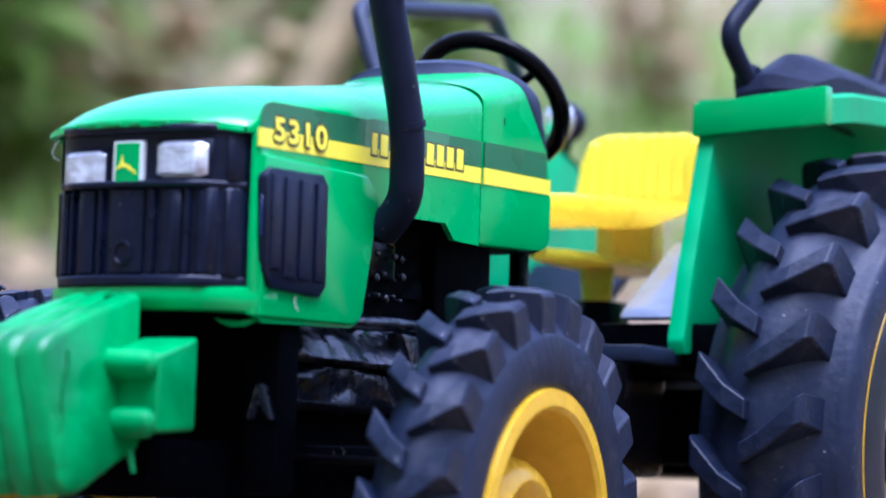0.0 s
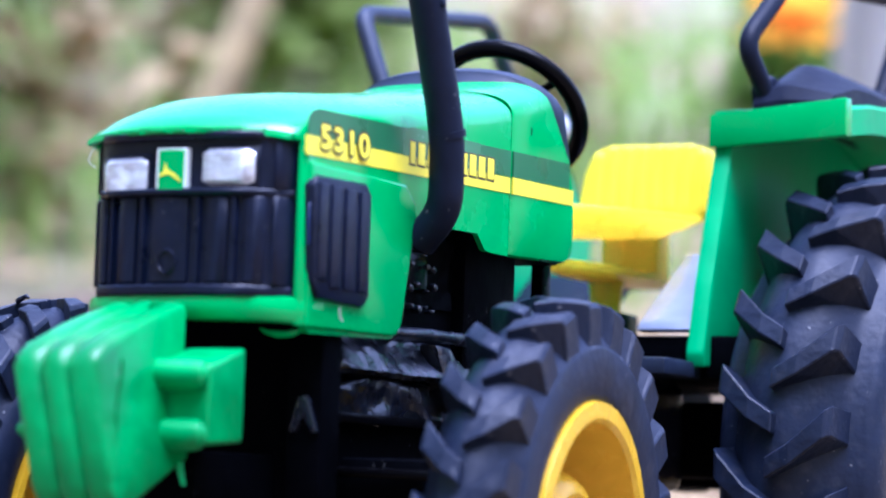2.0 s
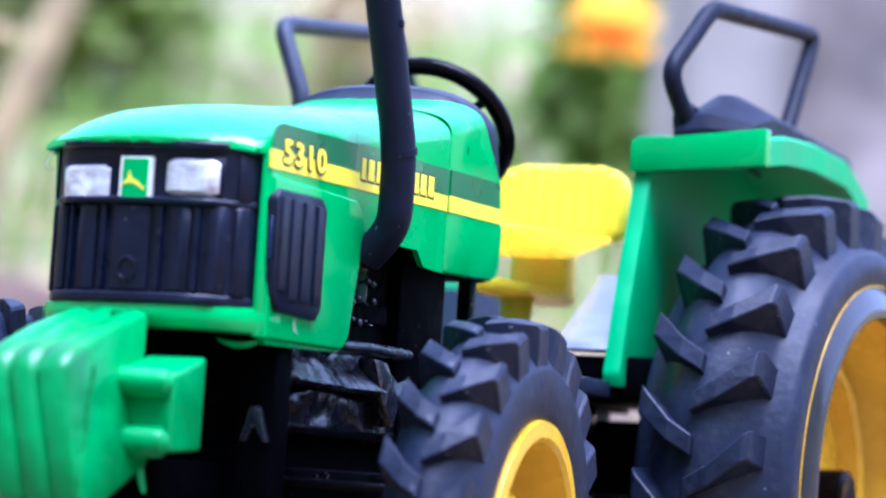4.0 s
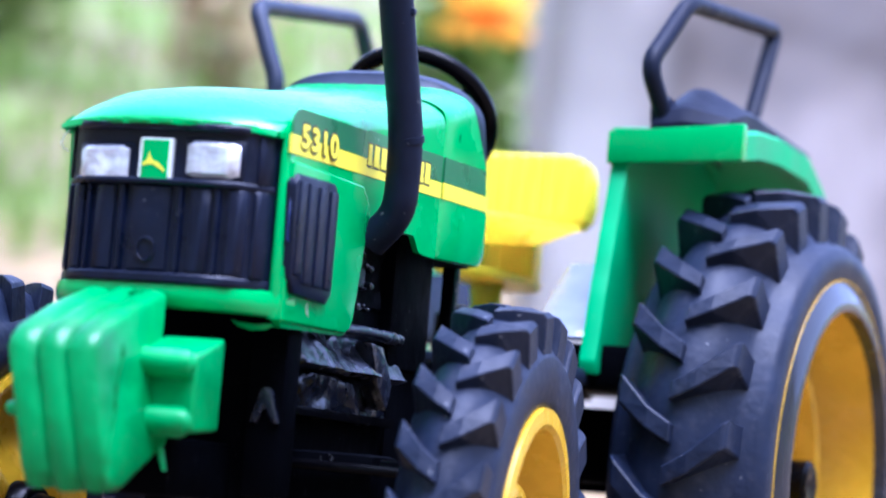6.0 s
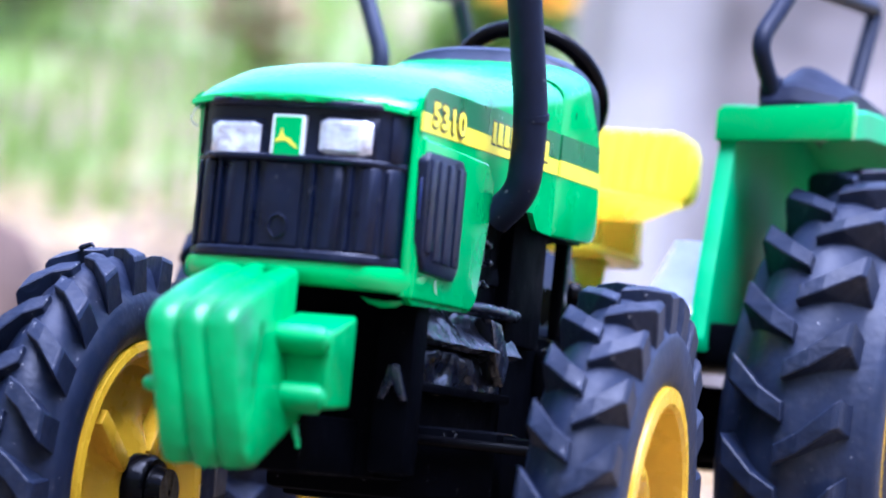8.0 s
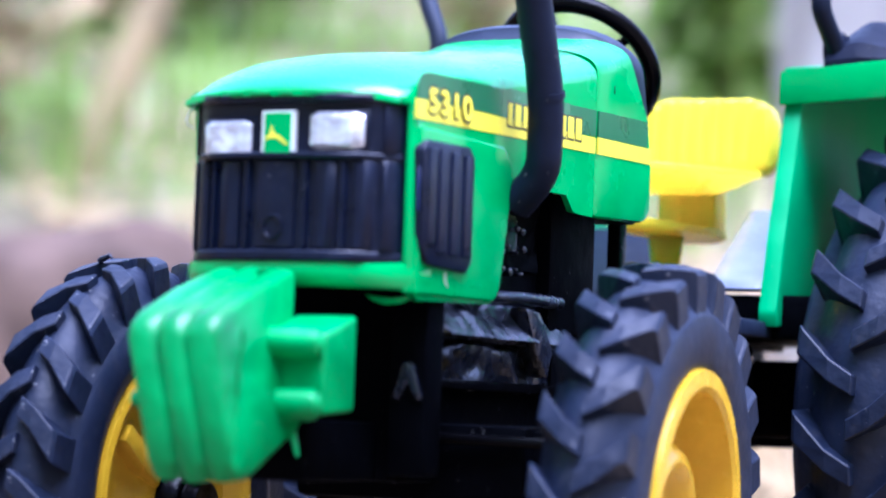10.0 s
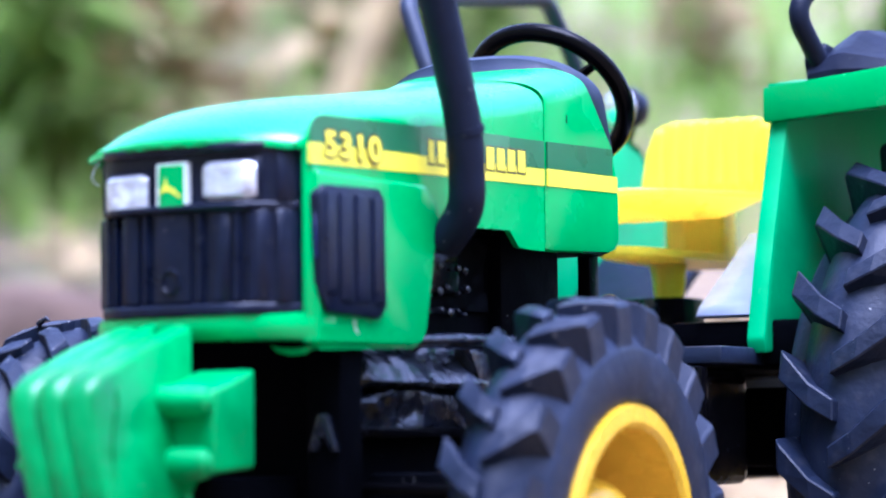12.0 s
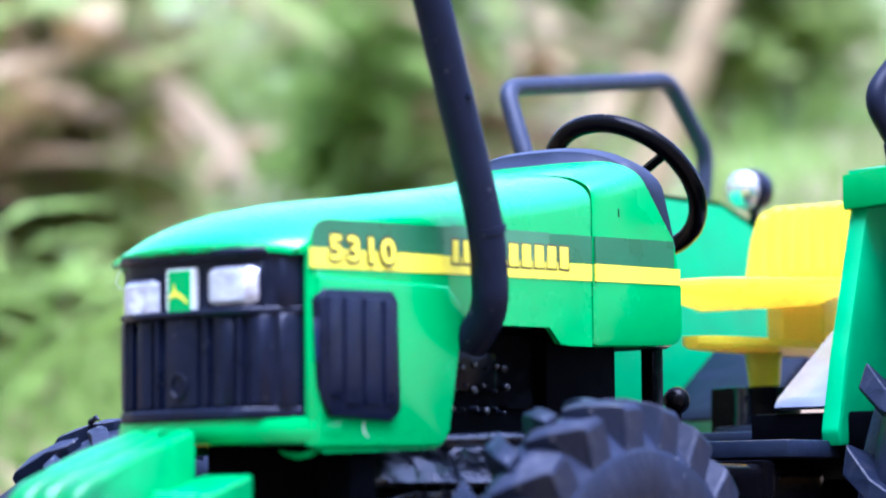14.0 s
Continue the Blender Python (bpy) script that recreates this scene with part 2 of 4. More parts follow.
def soil_material():
    m = material("soil", (0.185, 0.13, 0.07), 0.9, vary=0.5, grain=7, bump=0.004, bump_scale=60, dust=0.25)
    n, l = m.node_tree.nodes, m.node_tree.links
    b = n["Principled BSDF"]
    before = b.inputs["Base Color"].links[0].from_socket
    tc = n.new("ShaderNodeTexCoord")
    tex = n.new("ShaderNodeTexNoise")
    tex.inputs["Scale"].default_value, tex.inputs["Detail"].default_value = 3.2, 4
    l.new(tc.outputs["Object"], tex.inputs["Vector"])
    r = n.new("ShaderNodeMapRange")
    r.inputs["From Min"].default_value, r.inputs["From Max"].default_value = 0.47, 0.6
    l.new(tex.outputs["Fac"], r.inputs["Value"])
    # mossy growth starts some way behind the tractor
    dist = n.new("ShaderNodeVectorMath")
    dist.operation = "LENGTH"
    l.new(tc.outputs["Object"], dist.inputs[0])
    far = n.new("ShaderNodeMapRange")
    far.inputs["From Min"].default_value, far.inputs["From Max"].default_value = 2.2, 3.1
    l.new(dist.outputs["Value"], far.inputs["Value"])
    both = n.new("ShaderNodeMath")
    both.operation = "MULTIPLY"
    l.new(r.outputs["Result"], both.inputs[0])
    l.new(far.outputs["Result"], both.inputs[1])
    mix = n.new("ShaderNodeMix")
    mix.data_type = "RGBA"
    mix.inputs[7].default_value = (0.19, 0.27, 0.065, 1)
    l.new(both.outputs["Value"], mix.inputs["Factor"])
    # leaf mould lies under the plants on the tractor's off side
    line = n.new("ShaderNodeVectorMath")
    line.operation = "DOT_PRODUCT"
    line.inputs[1].default_value = (-0.84, -0.545, 0.0)
    l.new(tc.outputs["Object"], line.inputs[0])
    wob = n.new("ShaderNodeMath")
    wob.operation = "MULTIPLY_ADD"
    wob.inputs[1].default_value = 0.9
    l.new(tex.outputs["Fac"], wob.inputs[0])
    l.new(line.outputs["Value"], wob.inputs[2])
    humus = n.new("ShaderNodeMapRange")
    humus.inputs["From Min"].default_value, humus.inputs["From Max"].default_value = 0.34, 0.50
    humus.inputs["To Max"].default_value = 0.85
    l.new(wob.outputs["Value"], humus.inputs["Value"])
    mould = n.new("ShaderNodeMix")
    mould.data_type = "RGBA"
    mould.inputs[7].default_value = (0.075, 0.05, 0.035, 1)
    l.new(humus.outputs["Result"], mould.inputs["Factor"])
    l.new(before, mould.inputs[6])
    l.new(mould.outputs[2], mix.inputs[6])
    l.new(mix.outputs[2], b.inputs["Base Color"])
    return m


def ground():
    steps = [0.0]
    s = 0.03
    while steps[-1] < 400:
        steps.append(steps[-1] + s)
        s *= 1.10
    axis = [-v for v in reversed(steps[1:])] + steps
    bm = bmesh.new()
    rows = [[bm.verts.new((x, y, ground_height(x, y))) for x in axis] for y in axis]
    for a, b in zip(rows, rows[1:]):
        for k in range(len(a) - 1):
            bm.faces.new((a[k], a[k + 1], b[k + 1], b[k]))
    me = bpy.data.meshes.new("ground")
    for f in bm.faces:
        f.smooth = True
    bm.to_mesh(me)
    bm.free()
    me.materials.append(soil_material())
    return tagged(new("ground", me), "dry pale brown soil strewn with litter", "ground", kind="structure")


ground()


# ---- plants and litter behind the tractor ----
def leaf_material(name, colour, vary=0.35):
    """A leaf that lets part of the light through."""
    m = material(name, colour, 0.6, vary=vary, grain=9, spec=0.15)
    n, l = m.node_tree.nodes, m.node_tree.links
    b, out = n["Principled BSDF"], n["Material Output"]
    t = n.new("ShaderNodeBsdfTranslucent")
    l.new(b.inputs["Base Color"].links[0].from_socket, t.inputs["Color"])
    mix = n.new("ShaderNodeMixShader")
    mix.inputs["Fac"].default_value = 0.5
    l.new(b.outputs["BSDF"], mix.inputs[1])
    l.new(t.outputs["BSDF"], mix.inputs[2])
    l.new(mix.outputs["Shader"], out.inputs["Surface"])
    return m


LEAF = leaf_material("leaf_green", (0.25, 0.37, 0.075))
LEAF_PALE = leaf_material("leaf_pale_green", (0.37, 0.46, 0.13))
LEAF_DRY = leaf_material("leaf_dry", (0.48, 0.37, 0.20))
BARK = material("bark", (0.33, 0.25, 0.12), 0.85, vary=0.35, grain=25, bump=0.002, bump_scale=120)
PETAL = leaf_material("petal_orange", (0.98, 0.58, 0.04), 0.15)
STONE = material("grey_stone", (0.16, 0.138, 0.125), 0.85, vary=0.6, grain=4.5, bump=0.002, bump_scale=80, dust=0.3)


def pale_patches(m, pale, scale, low, high, edge=None):
    """Large pale patches over a stone, or only past an edge along its length."""
    n, l = m.node_tree.nodes, m.node_tree.links
    b = n["Principled BSDF"]
    before = b.inputs["Base Color"].links[0].from_socket
    tc = n.new("ShaderNodeTexCoord")
    shift = n.new("ShaderNodeMapping")
    shift.inputs["Location"].default_value = (0.9, 0.2, 0.3)
    l.new(tc.outputs["Object"], shift.inputs["Vector"])
    tex = n.new("ShaderNodeTexNoise")
    tex.inputs["Scale"].default_value, tex.inputs["Detail"].default_value = scale, 2
    l.new(shift.outputs["Vector"], tex.inputs["Vector"])
    r = n.new("ShaderNodeMapRange")
    r.inputs["From Min"].default_value, r.inputs["From Max"].default_value = low, high
    l.new(tex.outputs["Fac"], r.inputs["Value"])
    where = r.outputs["Result"]
    if edge:
        axes = n.new("ShaderNodeSeparateXYZ")
        l.new(tc.outputs["Object"], axes.inputs[0])
        past = n.new("ShaderNodeMapRange")
        past.inputs["From Min"].default_value, past.inputs["From Max"].default_value = edge
        l.new(axes.outputs["X"], past.inputs["Value"])
        both = n.new("ShaderNodeMath")
        both.operation = "MULTIPLY"
        l.new(where, both.inputs[0])
        l.new(past.outputs["Result"], both.inputs[1])
        where = both.outputs["Value"]
    mix = n.new("ShaderNodeMix")
    mix.data_type = "RGBA"
    mix.inputs[7].default_value = (*pale, 1)
    l.new(where, mix.inputs["Factor"])
    l.new(before, mix.inputs[6])
    l.new(mix.outputs[2], b.inputs["Base Color"])


BROWN_STONE = material("brown_stone", (0.10, 0.068, 0.05), 0.95, vary=0.5, grain=22, bump=0.003, bump_scale=90, spec=0.1)
pale_patches(STONE, (0.31, 0.275, 0.255), 7.0, 0.46, 0.62)
# paler still towards the -x end
pale_patches(STONE, (0.46, 0.44, 0.41), 4.0, 0.3, 0.5, (-0.04, -0.09))
rng = random.Random(7)


def add_leaf(verts, faces, p, d, up, length, width, droop):
    """A folded leaf of six points: base, two pairs of margin points, tip."""
    side = d.cross(up).normalized()
    n = side.cross(d).normalized()
    b = len(verts)
    a1 = p + d * length * 0.35 - n * droop * length * 0.08
    a2 = p + d * length * 0.72 - n * droop * length * 0.3
    verts += [p, a1 + side * width + n * width * 0.35, a1, a1 - side * width + n * width * 0.35, a2 + side * width * 0.7, a2 - n * 0.002, a2 - side * width * 0.7, p + d * length - n * droop * length * 0.62]
    faces += [(b, b + 1, b + 2), (b, b + 2, b + 3), (b + 1, b + 4, b + 5, b + 2), (b + 2, b + 5, b + 6, b + 3), (b + 4, b + 7, b + 5), (b + 5, b + 7, b + 6)]


def mesh_part(name, verts, faces, mat, parent):
    me = bpy.data.meshes.new(name)
    me.from_pydata([tuple(v) for v in verts], [], faces)
    me.materials.append(mat)
    ob = new(name, me)
    ob.parent = parent
    return ob


def shrub(name, height, spread, stems, leaves, leaf, width, mat, label, seed):
    """A weed of several stems with leaves along them, standing at the origin."""
    r = random.Random(seed)
    root = tagged(new(name), label, "plant")
    verts, faces = [], []
    for k in range(stems):
        az = r.uniform(0, 2 * math.pi)
        out = spread * r.uniform(0.3, 1.0)
        h = height * r.uniform(0.6, 1.05)
        pts = [Vector((math.cos(az) * out * t ** 1.4, math.sin(az) * out * t ** 1.4, h * t)) + Vector((r.uniform(-1, 1), r.uniform(-1, 1), 0)) * 0.02 * t for t in (0, 0.25, 0.5, 0.75, 1.0)]
        one = tube([p * 100 for p in pts], [0.5 * height * (1 - 0.75 * t) for t in (0, 0.25, 0.5, 0.75, 1.0)], 6)
        part("stem", one, LEAF if k % 3 else BARK, root, lift=False)
        for n in range(leaves):
            t = r.uniform(0.12, 1.0)
            f = t * 4
            i = min(3, int(f))
            p = pts[i].lerp(pts[i + 1], f - i)
            a = r.uniform(0, 2 * math.pi)
            d = Vector((math.cos(a), math.sin(a), r.uniform(-0.2, 0.9))).normalized()
            add_leaf(verts, faces, p, d, Vector((0.1, 0, 1)), leaf * r.uniform(0.5, 1.15), width * r.uniform(0.6, 1.1), r.uniform(0.2, 1.0))
    mesh_part("foliage", verts, faces, mat, root)
    return root


def place(x, y, turn=0.0, size=1.0, lean=0.0):
    return pose(x, y, ground_height(x, y) - 0.01, lean, 0, turn) @ Matrix.Scale(size, 4)


def polar(bearing, dist):
    """A place at a bearing (degrees left of +y) and distance from the middle of the camera's way."""
    a = radians(bearing)
    return 0.21 - math.sin(a) * dist, -0.36 + math.cos(a) * dist


kinds = [
    shrub("weed", 0.75, 0.34, 9, 20, 0.20, 0.034, LEAF, "leafy green weed growing from bare soil", 1),
    shrub("weed", 0.9, 0.32, 8, 22, 0.19, 0.05, LEAF_PALE, "pale green broad leaved weed on soil", 2),
    shrub("weed", 0.5, 0.30, 10, 16, 0.26, 0.016, LEAF_PALE, "narrow leaved green weed on soil", 3),
    shrub("dry_weed", 0.55, 0.28, 7, 14, 0.16, 0.03, LEAF_DRY, "withered brown weed on bare soil", 4),
]
spots = []
for k in range(36):
    bearing = 19.5 + 40 * ((k * 0.618034) % 1.0)
    spots.append((bearing, rng.uniform(2.9 if bearing < 39 else 2.1, 5.0)))
spots += [(rng.uniform(41.0, 48.0), rng.uniform(2.3, 3.3)) for k in range(9)]
spots += [(rng.uniform(5.0, 10.0), rng.uniform(3.0, 4.5)) for k in range(6)]
for k, (bearing, dist) in enumerate(spots):
    if 29.6 < bearing < 33.0:
        dist = max(dist, 4.2)
    x, y = polar(bearing, dist)
    src = kinds[3 if 36 <= k < 45 else (3, 1, 2, 1, 0, 3, 1)[k % 7]]
    if bearing < 28.5 and k >= 4:
        src = kinds[(3, 1, 2)[k % 3]]
    m = place(x, y, rng.uniform(0, 360), rng.uniform(0.45, 0.9))
    if bearing < 28.5 and k >= 4 and k % 3:
        continue
    if k < 4:
        src = kinds[k]
        src.matrix_basis = m
        tagged(src, group="weeds on the bank")
    else:
        c = copy_thing(src, m)
        c.scale = m.to_scale()

# a slender leaning stem, and orange blossom on its stalk
x, y = polar(30.4, 3.0)
trunk = tagged(new("sapling"), "slender leaning brown sapling stem", "tree")
part("trunk", tube([(-14, 0, -2), (-6, 0, 18), (2, 2, 40), (12, 3, 70), (20, 5, 110)], [2.2, 2.1, 2.0, 1.9, 1.6], 12), BARK, trunk, lift=False)
part("limb", tube([(12, 3, 70), (6, 4, 90), (2, 2, 120)], [1.6, 1.3, 0.8], 8), BARK, trunk, lift=False)
trunk.matrix_basis = place(x, y, 31)
x, y = -0.586, 1.878
flower = tagged(new("flower"), "orange blossom on a thin green stalk", "flower")
part("stalk", tube([(0, 0, 0), (1.0, 0, 18), (0, 0, 36)], 0.35, 8), LEAF, flower, lift=False)
verts, faces = [], []
for ring_z, count, up in ((0.36, 12, 0.25), (0.365, 10, 0.9), (0.37, 8, 1.8)):
    for k in range(count):
        a = 2 * math.pi * k / count + up
        add_leaf(verts, faces, Vector((0, 0, ring_z)), Vector((math.cos(a), math.sin(a), up)).normalized(), Vector((0, 0, 1)), 0.055, 0.013, 0.5)
mesh_part("petals", verts, faces, PETAL, flower)
size = (0.47 - ground_height(x, y)) / 0.365
flower.matrix_basis = place(x, y, 40, size)

# a grey boulder behind
def boulder(name, half, mat, label, seed, rough=0.16):
    """A lump of stone worn to blunt corners, half sunk in the soil; centimetres."""
    bm = bmesh.new()
    bmesh.ops.create_icosphere(bm, subdivisions=5, radius=1.0)
    for v in bm.verts:
        d = v.co.normalized()
        blunt = 1.0 / max(0.35, (abs(d.x) ** 4 + abs(d.y) ** 4 + abs(d.z) ** 4) ** 0.25)
        k = blunt * (1 + rough * noise.noise(d * 1.3 + Vector((seed, 0, 0))) + rough * 0.4 * noise.noise(d * 4.0 + Vector((0, seed, 0))))
        v.co = Vector((d.x * half[0], d.y * half[1], d.z * half[2])) * k
    ob = part(name, bm, mat, None, lift=False)
    return tagged(ob, label, "stone")


x, y = polar(14.4, 2.2)
rock = boulder("boulder", (16.0, 13, 60), STONE, "grey boulder with pale patches", 3.0)
rock.matrix_basis = place(x, y, 13)
x, y = polar(35.0, 1.3)
stone = boulder("stone", (12.0, 6.0, 11.5), BROWN_STONE, "rough brown stone half sunk in soil", 5.0, 0.3)
stone.matrix_basis = place(x, y, 30)

# a nearer weed beside the tractor's off side
near = shrub("weed", 0.19, 0.11, 7, 20, 0.08, 0.0055, LEAF, "feathery narrow leaved weed close behind tractor", 9)
near.matrix_basis = place(-0.56, 0.45, 20)
twig = tagged(new("twig"), "bare dry twig lying on soil", "twig")
part("shoot", tube([(0, 0, 0.8), (12, 2, 4.0), (26, 1, 6.2), (42, 4, 11)], [0.5, 0.42, 0.35, 0.2], 8), BARK, twig, lift=False)
x, y = polar(46.0, 1.0)
twig.matrix_basis = place(x, y, 30)

# leaf litter and pebbles on the soil
verts, faces = [], []
for k in range(2600):
    x, y = polar(rng.uniform(2, 62), 0.55 + 2.6 * rng.random() ** 1.3)
    p = Vector((x, y, ground_height(x, y) + 0.006 + 0.012 * rng.random()))
    a = rng.uniform(0, 2 * math.pi)
    add_leaf(verts, faces, p, Vector((math.cos(a), math.sin(a), rng.uniform(-0.15, 0.35))).normalized(), Vector((rng.uniform(-0.4, 0.4), rng.uniform(-0.4, 0.4), 1)), rng.uniform(0.03, 0.09), rng.uniform(0.008, 0.02), rng.uniform(-0.5, 0.6))
litter = mesh_part("leaf_litter", verts, faces, LEAF_DRY, None)
tagged(litter, "brown fallen leaves scattered on soil", "leaf litter", kind="stuff")
verts, faces = [], []
for k in range(5200):
    b = rng.uniform(2, 62)
    x, y = polar(b, (2.75 if b < 39 else 1.9) + 3.0 * rng.random())
    if 10 < math.degrees(math.atan2(0.21 - x, y + 0.36)) < 19 and rng.random() < 0.8:
        continue
    p = Vector((x, y, ground_height(x, y) - 0.003))
    a = rng.uniform(0, 2 * math.pi)
    add_leaf(verts, faces, p, Vector((math.cos(a) * 0.35, math.sin(a) * 0.35, 1)).normalized(), Vector((math.cos(a), math.sin(a), 0.3)), rng.uniform(0.05, 0.13), rng.uniform(0.003, 0.006), rng.uniform(0.0, 1.2))
grass = mesh_part("grass", verts, faces, LEAF, None)
tagged(grass, "thin pale green grass blades", "grass", kind="stuff")

# ---- the toy tractor ----
tractor = tagged(new("toy_tractor"), "green and yellow plastic toy farm tractor with black tyres", "toy tractor")

HOOD_X = 1.97


def crown(y):
    return float(np.interp(y, [-0.2, -0.14, 0.0, 0.3, 0.8, 1.6, 3.6, 5.8, 7.0, 9.0], [9.22, 9.30, 9.42, 9.62, 9.84, 10.06, 10.36, 10.70, 10.92, 11.30]))


def arch(y, low, half, top, shoulder=0.75, flat=2.6, n=14, shift=0.0):
    """One cross-section of the bonnet, from its right lower edge over the crown to its left lower edge."""
    pts = []
    base = top - shoulder
    for z in (low, low + (base - low) * 0.33, low + (base - low) * 0.66):
        pts.append((half, z))
    for k in range(n + 1):
        a = math.pi / 2 * k / n
        pts.append((half * math.cos(a) ** (2 / flat), base + shoulder * math.sin(a) ** (2 / flat)))
    full = pts + [(-x, z) for x, z in reversed(pts[:-1])]
    return [(x, y + shift * (1 - (x / half) ** 2), z) for x, z in full]


def low_edge(y):
    return float(np.interp(y, [0.0, 0.2, 2.75, 2.95, 3.1, 3.35, 3.45, 5.75, 6.05, 6.3, 6.95], [6.35, 6.2, 6.28, 6.36, 6.7, 8.0, 8.2, 8.25, 8.0, 7.98, 7.98]))


sections = []
for y in (-0.22, -0.2, -0.14, 0.0, 0.04, 0.2, 0.5, 1.0, 1.8, 2.75, 2.95, 3.1, 3.35, 3.45, 4.2, 5.0, 5.75, 6.05, 6.3, 6.7, 6.93):
    top = crown(y)
    front = y < 0.02
    sh = float(np.interp(y, [-0.22, 0.0, 0.5, 2.0], [0.10, 0.24, 0.48, 0.62]))
    lo = 9.06 if front else low_edge(y)
    half = HOOD_X - (0.12 if y < -0.1 else 0.05 if y < 0.1 else 0.0)
    row = arch(y, lo, half, top, sh, 2.5, shift=-0.62 * max(0.0, 1 - (y + 0.22) / 2.5))
    slim = float(np.interp(y, [-0.22, 0.0, 0.3, 1.4], [1.0, 0.93, 0.93, 1.0]))   # the off side draws in towards the grille
    sections.append([(x * (slim if z > 9.0 else slim * slim) if x < 0 else x, yy, z) for x, yy, z in row])
part("bonnet", shell(loft(sections), 0.1), GREEN, tractor)

rear = []
for t, tuck in ((0.0, 0.04), (0.04, 0.0), (0.5, 0.0), (0.88, 0.0), (0.95, 0.05), (0.985, 0.13), (1.0, 0.24)):
    y = 7.0 + 2.35 * t
    s = arch(0, 7.98 + 0.1 * t + tuck, HOOD_X + 0.015 - (0.04 if t in (0.0, 1.0) else 0), 10.9 + 0.36 * t, 0.52, 2.8)
    # the rear edge leans forward towards the top
    curl = [(s[0][0] - 0.1, 0, s[0][2]), (s[0][0] - 0.025, 0, s[0][2] + 0.03), (s[0][0], 0, s[0][2] + 0.12)]
    s = curl + s[1:-1] + [(-x, 0, z) for x, _, z in reversed(curl)]
    rear.append([(x, y + (0.25 - 0.95 * max(0, z - 9.65)) * t, z) for x, _, z in s])
part("rear_cowl", shell(loft(rear), 0.1), GREEN, tractor)

dash = []
for t, grow in ((-0.5, -0.12), (-0.1, 0.02), (0.1, 0.12), (0.6, 0.2), (1.0, 0.16), (1.0, -0.1)):
    s = arch(0, 9.75, HOOD_X - 0.03 + grow * 0.2, 11.29 + grow, 0.85, 2.6)
    dash.append([(x, 9.4 + 0.6 * t * min(1.0, (z - 9.5) / 1.3) - 0.82 * max(0, z - 9.65), z) for x, _, z in s])
part("dashboard", loft(dash, caps=True), SLATE, tractor, "slate grey plastic dashboard surround")


# front band below the grille and the pillars beside it
def bow(x):
    u = (x - 0.05) / 1.73
    return -0.72 + 0.25 * u * u + (0.42 if u < 0 else 0.44) * u ** 8


plan = []
for k in range(25):
    x = -1.75 + 3.65 * k / 24
    u = (x - 0.05) / 1.73
    y = -0.72 + 0.25 * u * u + (0.36 * u ** 8 if u < 0 else 0.34 * u ** 5)
    plan.append(Vector((x, y, 0.0)))
plan[-1:] = rounded([plan[-2], (1.985, plan[-1].y + 0.02, 0.0), (2.0, 0.5, 0.0)], 0.14)[1:]
band = []
for k, p in enumerate(plan):
    d = (plan[min(k + 1, len(plan) - 1)] - plan[max(k - 1, 0)]).normalized()
    out = Vector((d.y, -d.x, 0.0))
    ease = min(1.0, max(0.6, (2.0 - p.x) / 0.4, 1.0 if p.x < 1.6 else 0.0))
    band.append([(p.x + out.x * o * ease, p.y + out.y * o * ease, z) for o, z in ((-0.06, 6.72), (0.03, 6.69), (0.06, 6.58), (0.055, 6.46), (0.0, 6.36), (-0.12, 6.33), (-0.12, 6.72))])
part("front_band", loft(band, caps=True), GREEN, tractor)
for s in (-1, 1):
    outline = [(1.77, 0.02), (1.84, -0.07), (1.92, -0.05), (1.963, 0.04), (1.963, 0.4), (1.77, 0.4)] if s > 0 else [(-1.64, 0.06), (-1.69, 0.04), (-1.71, 0.12), (-1.74, 0.4), (-1.64, 0.4)]
    part("pillar", prism(outline, "z", 6.3, 9.2, 0.03), GREEN, tractor)

# ---- grille ----
grille = []
for k in range(33):
    x = -1.76 + 3.54 * k / 32
    y = bow(x) + 0.05
    grille.append([(x, y + 0.55, 6.72), (x, y, 6.72), (x, y, 9.14), (x, y + 0.55, 9.14)])
body = part("grille", loft(grille, caps=True), BLACK, tractor, "black ribbed plastic radiator grille")


def bar_on_grille(x0, x1, z0, z1, out, name, mat, parent, label="", bevel=0.03, steps=8):
    rows = []
    for k in range(steps + 1):
        x = x0 + (x1 - x0) * k / steps
        y = bow(x) + 0.06
        e = bevel if k in (0, steps) else 0.0
        rows.append([(x, y, z0), (x, y - out + bevel + e, z0), (x, y - out + e, z0 + bevel), (x, y - out + e, z1 - bevel), (x, y - out + bevel + e, z1), (x, y, z1)])
    return part(name, loft(rows, caps=True), mat, parent, label)


bar_on_grille(-1.74, 1.78, 8.2, 8.3, 0.16, "crossbar", BLACK, body)
bar_on_grille(-1.74, 1.79, 9.04, 9.16, 0.14, "top_rail", BLACK, body)
bar_on_grille(-1.74, 1.79, 6.70, 6.86, 0.15, "bottom_rail", BLACK, body)
for a, b in ((-0.28, 0.34), (0.46, 0.56), (0.66, 0.98), (1.05, 1.14), (1.22, 1.5), (1.58, 1.76), (-0.5, -0.4), (-0.93, -0.6), (-1.1, -1.02), (-1.42, -1.18), (-1.66, -1.5)):
    bar_on_grille(a, b, 6.86, 8.2, 0.1, "rib", BLACK, body, bevel=0.045, steps=4)
for a, b in ((1.6, 1.77), (-1.67, -1.6)):
    bar_on_grille(a, b, 8.3, 9.04, 0.09, "end_panel", BLACK, body, steps=3)
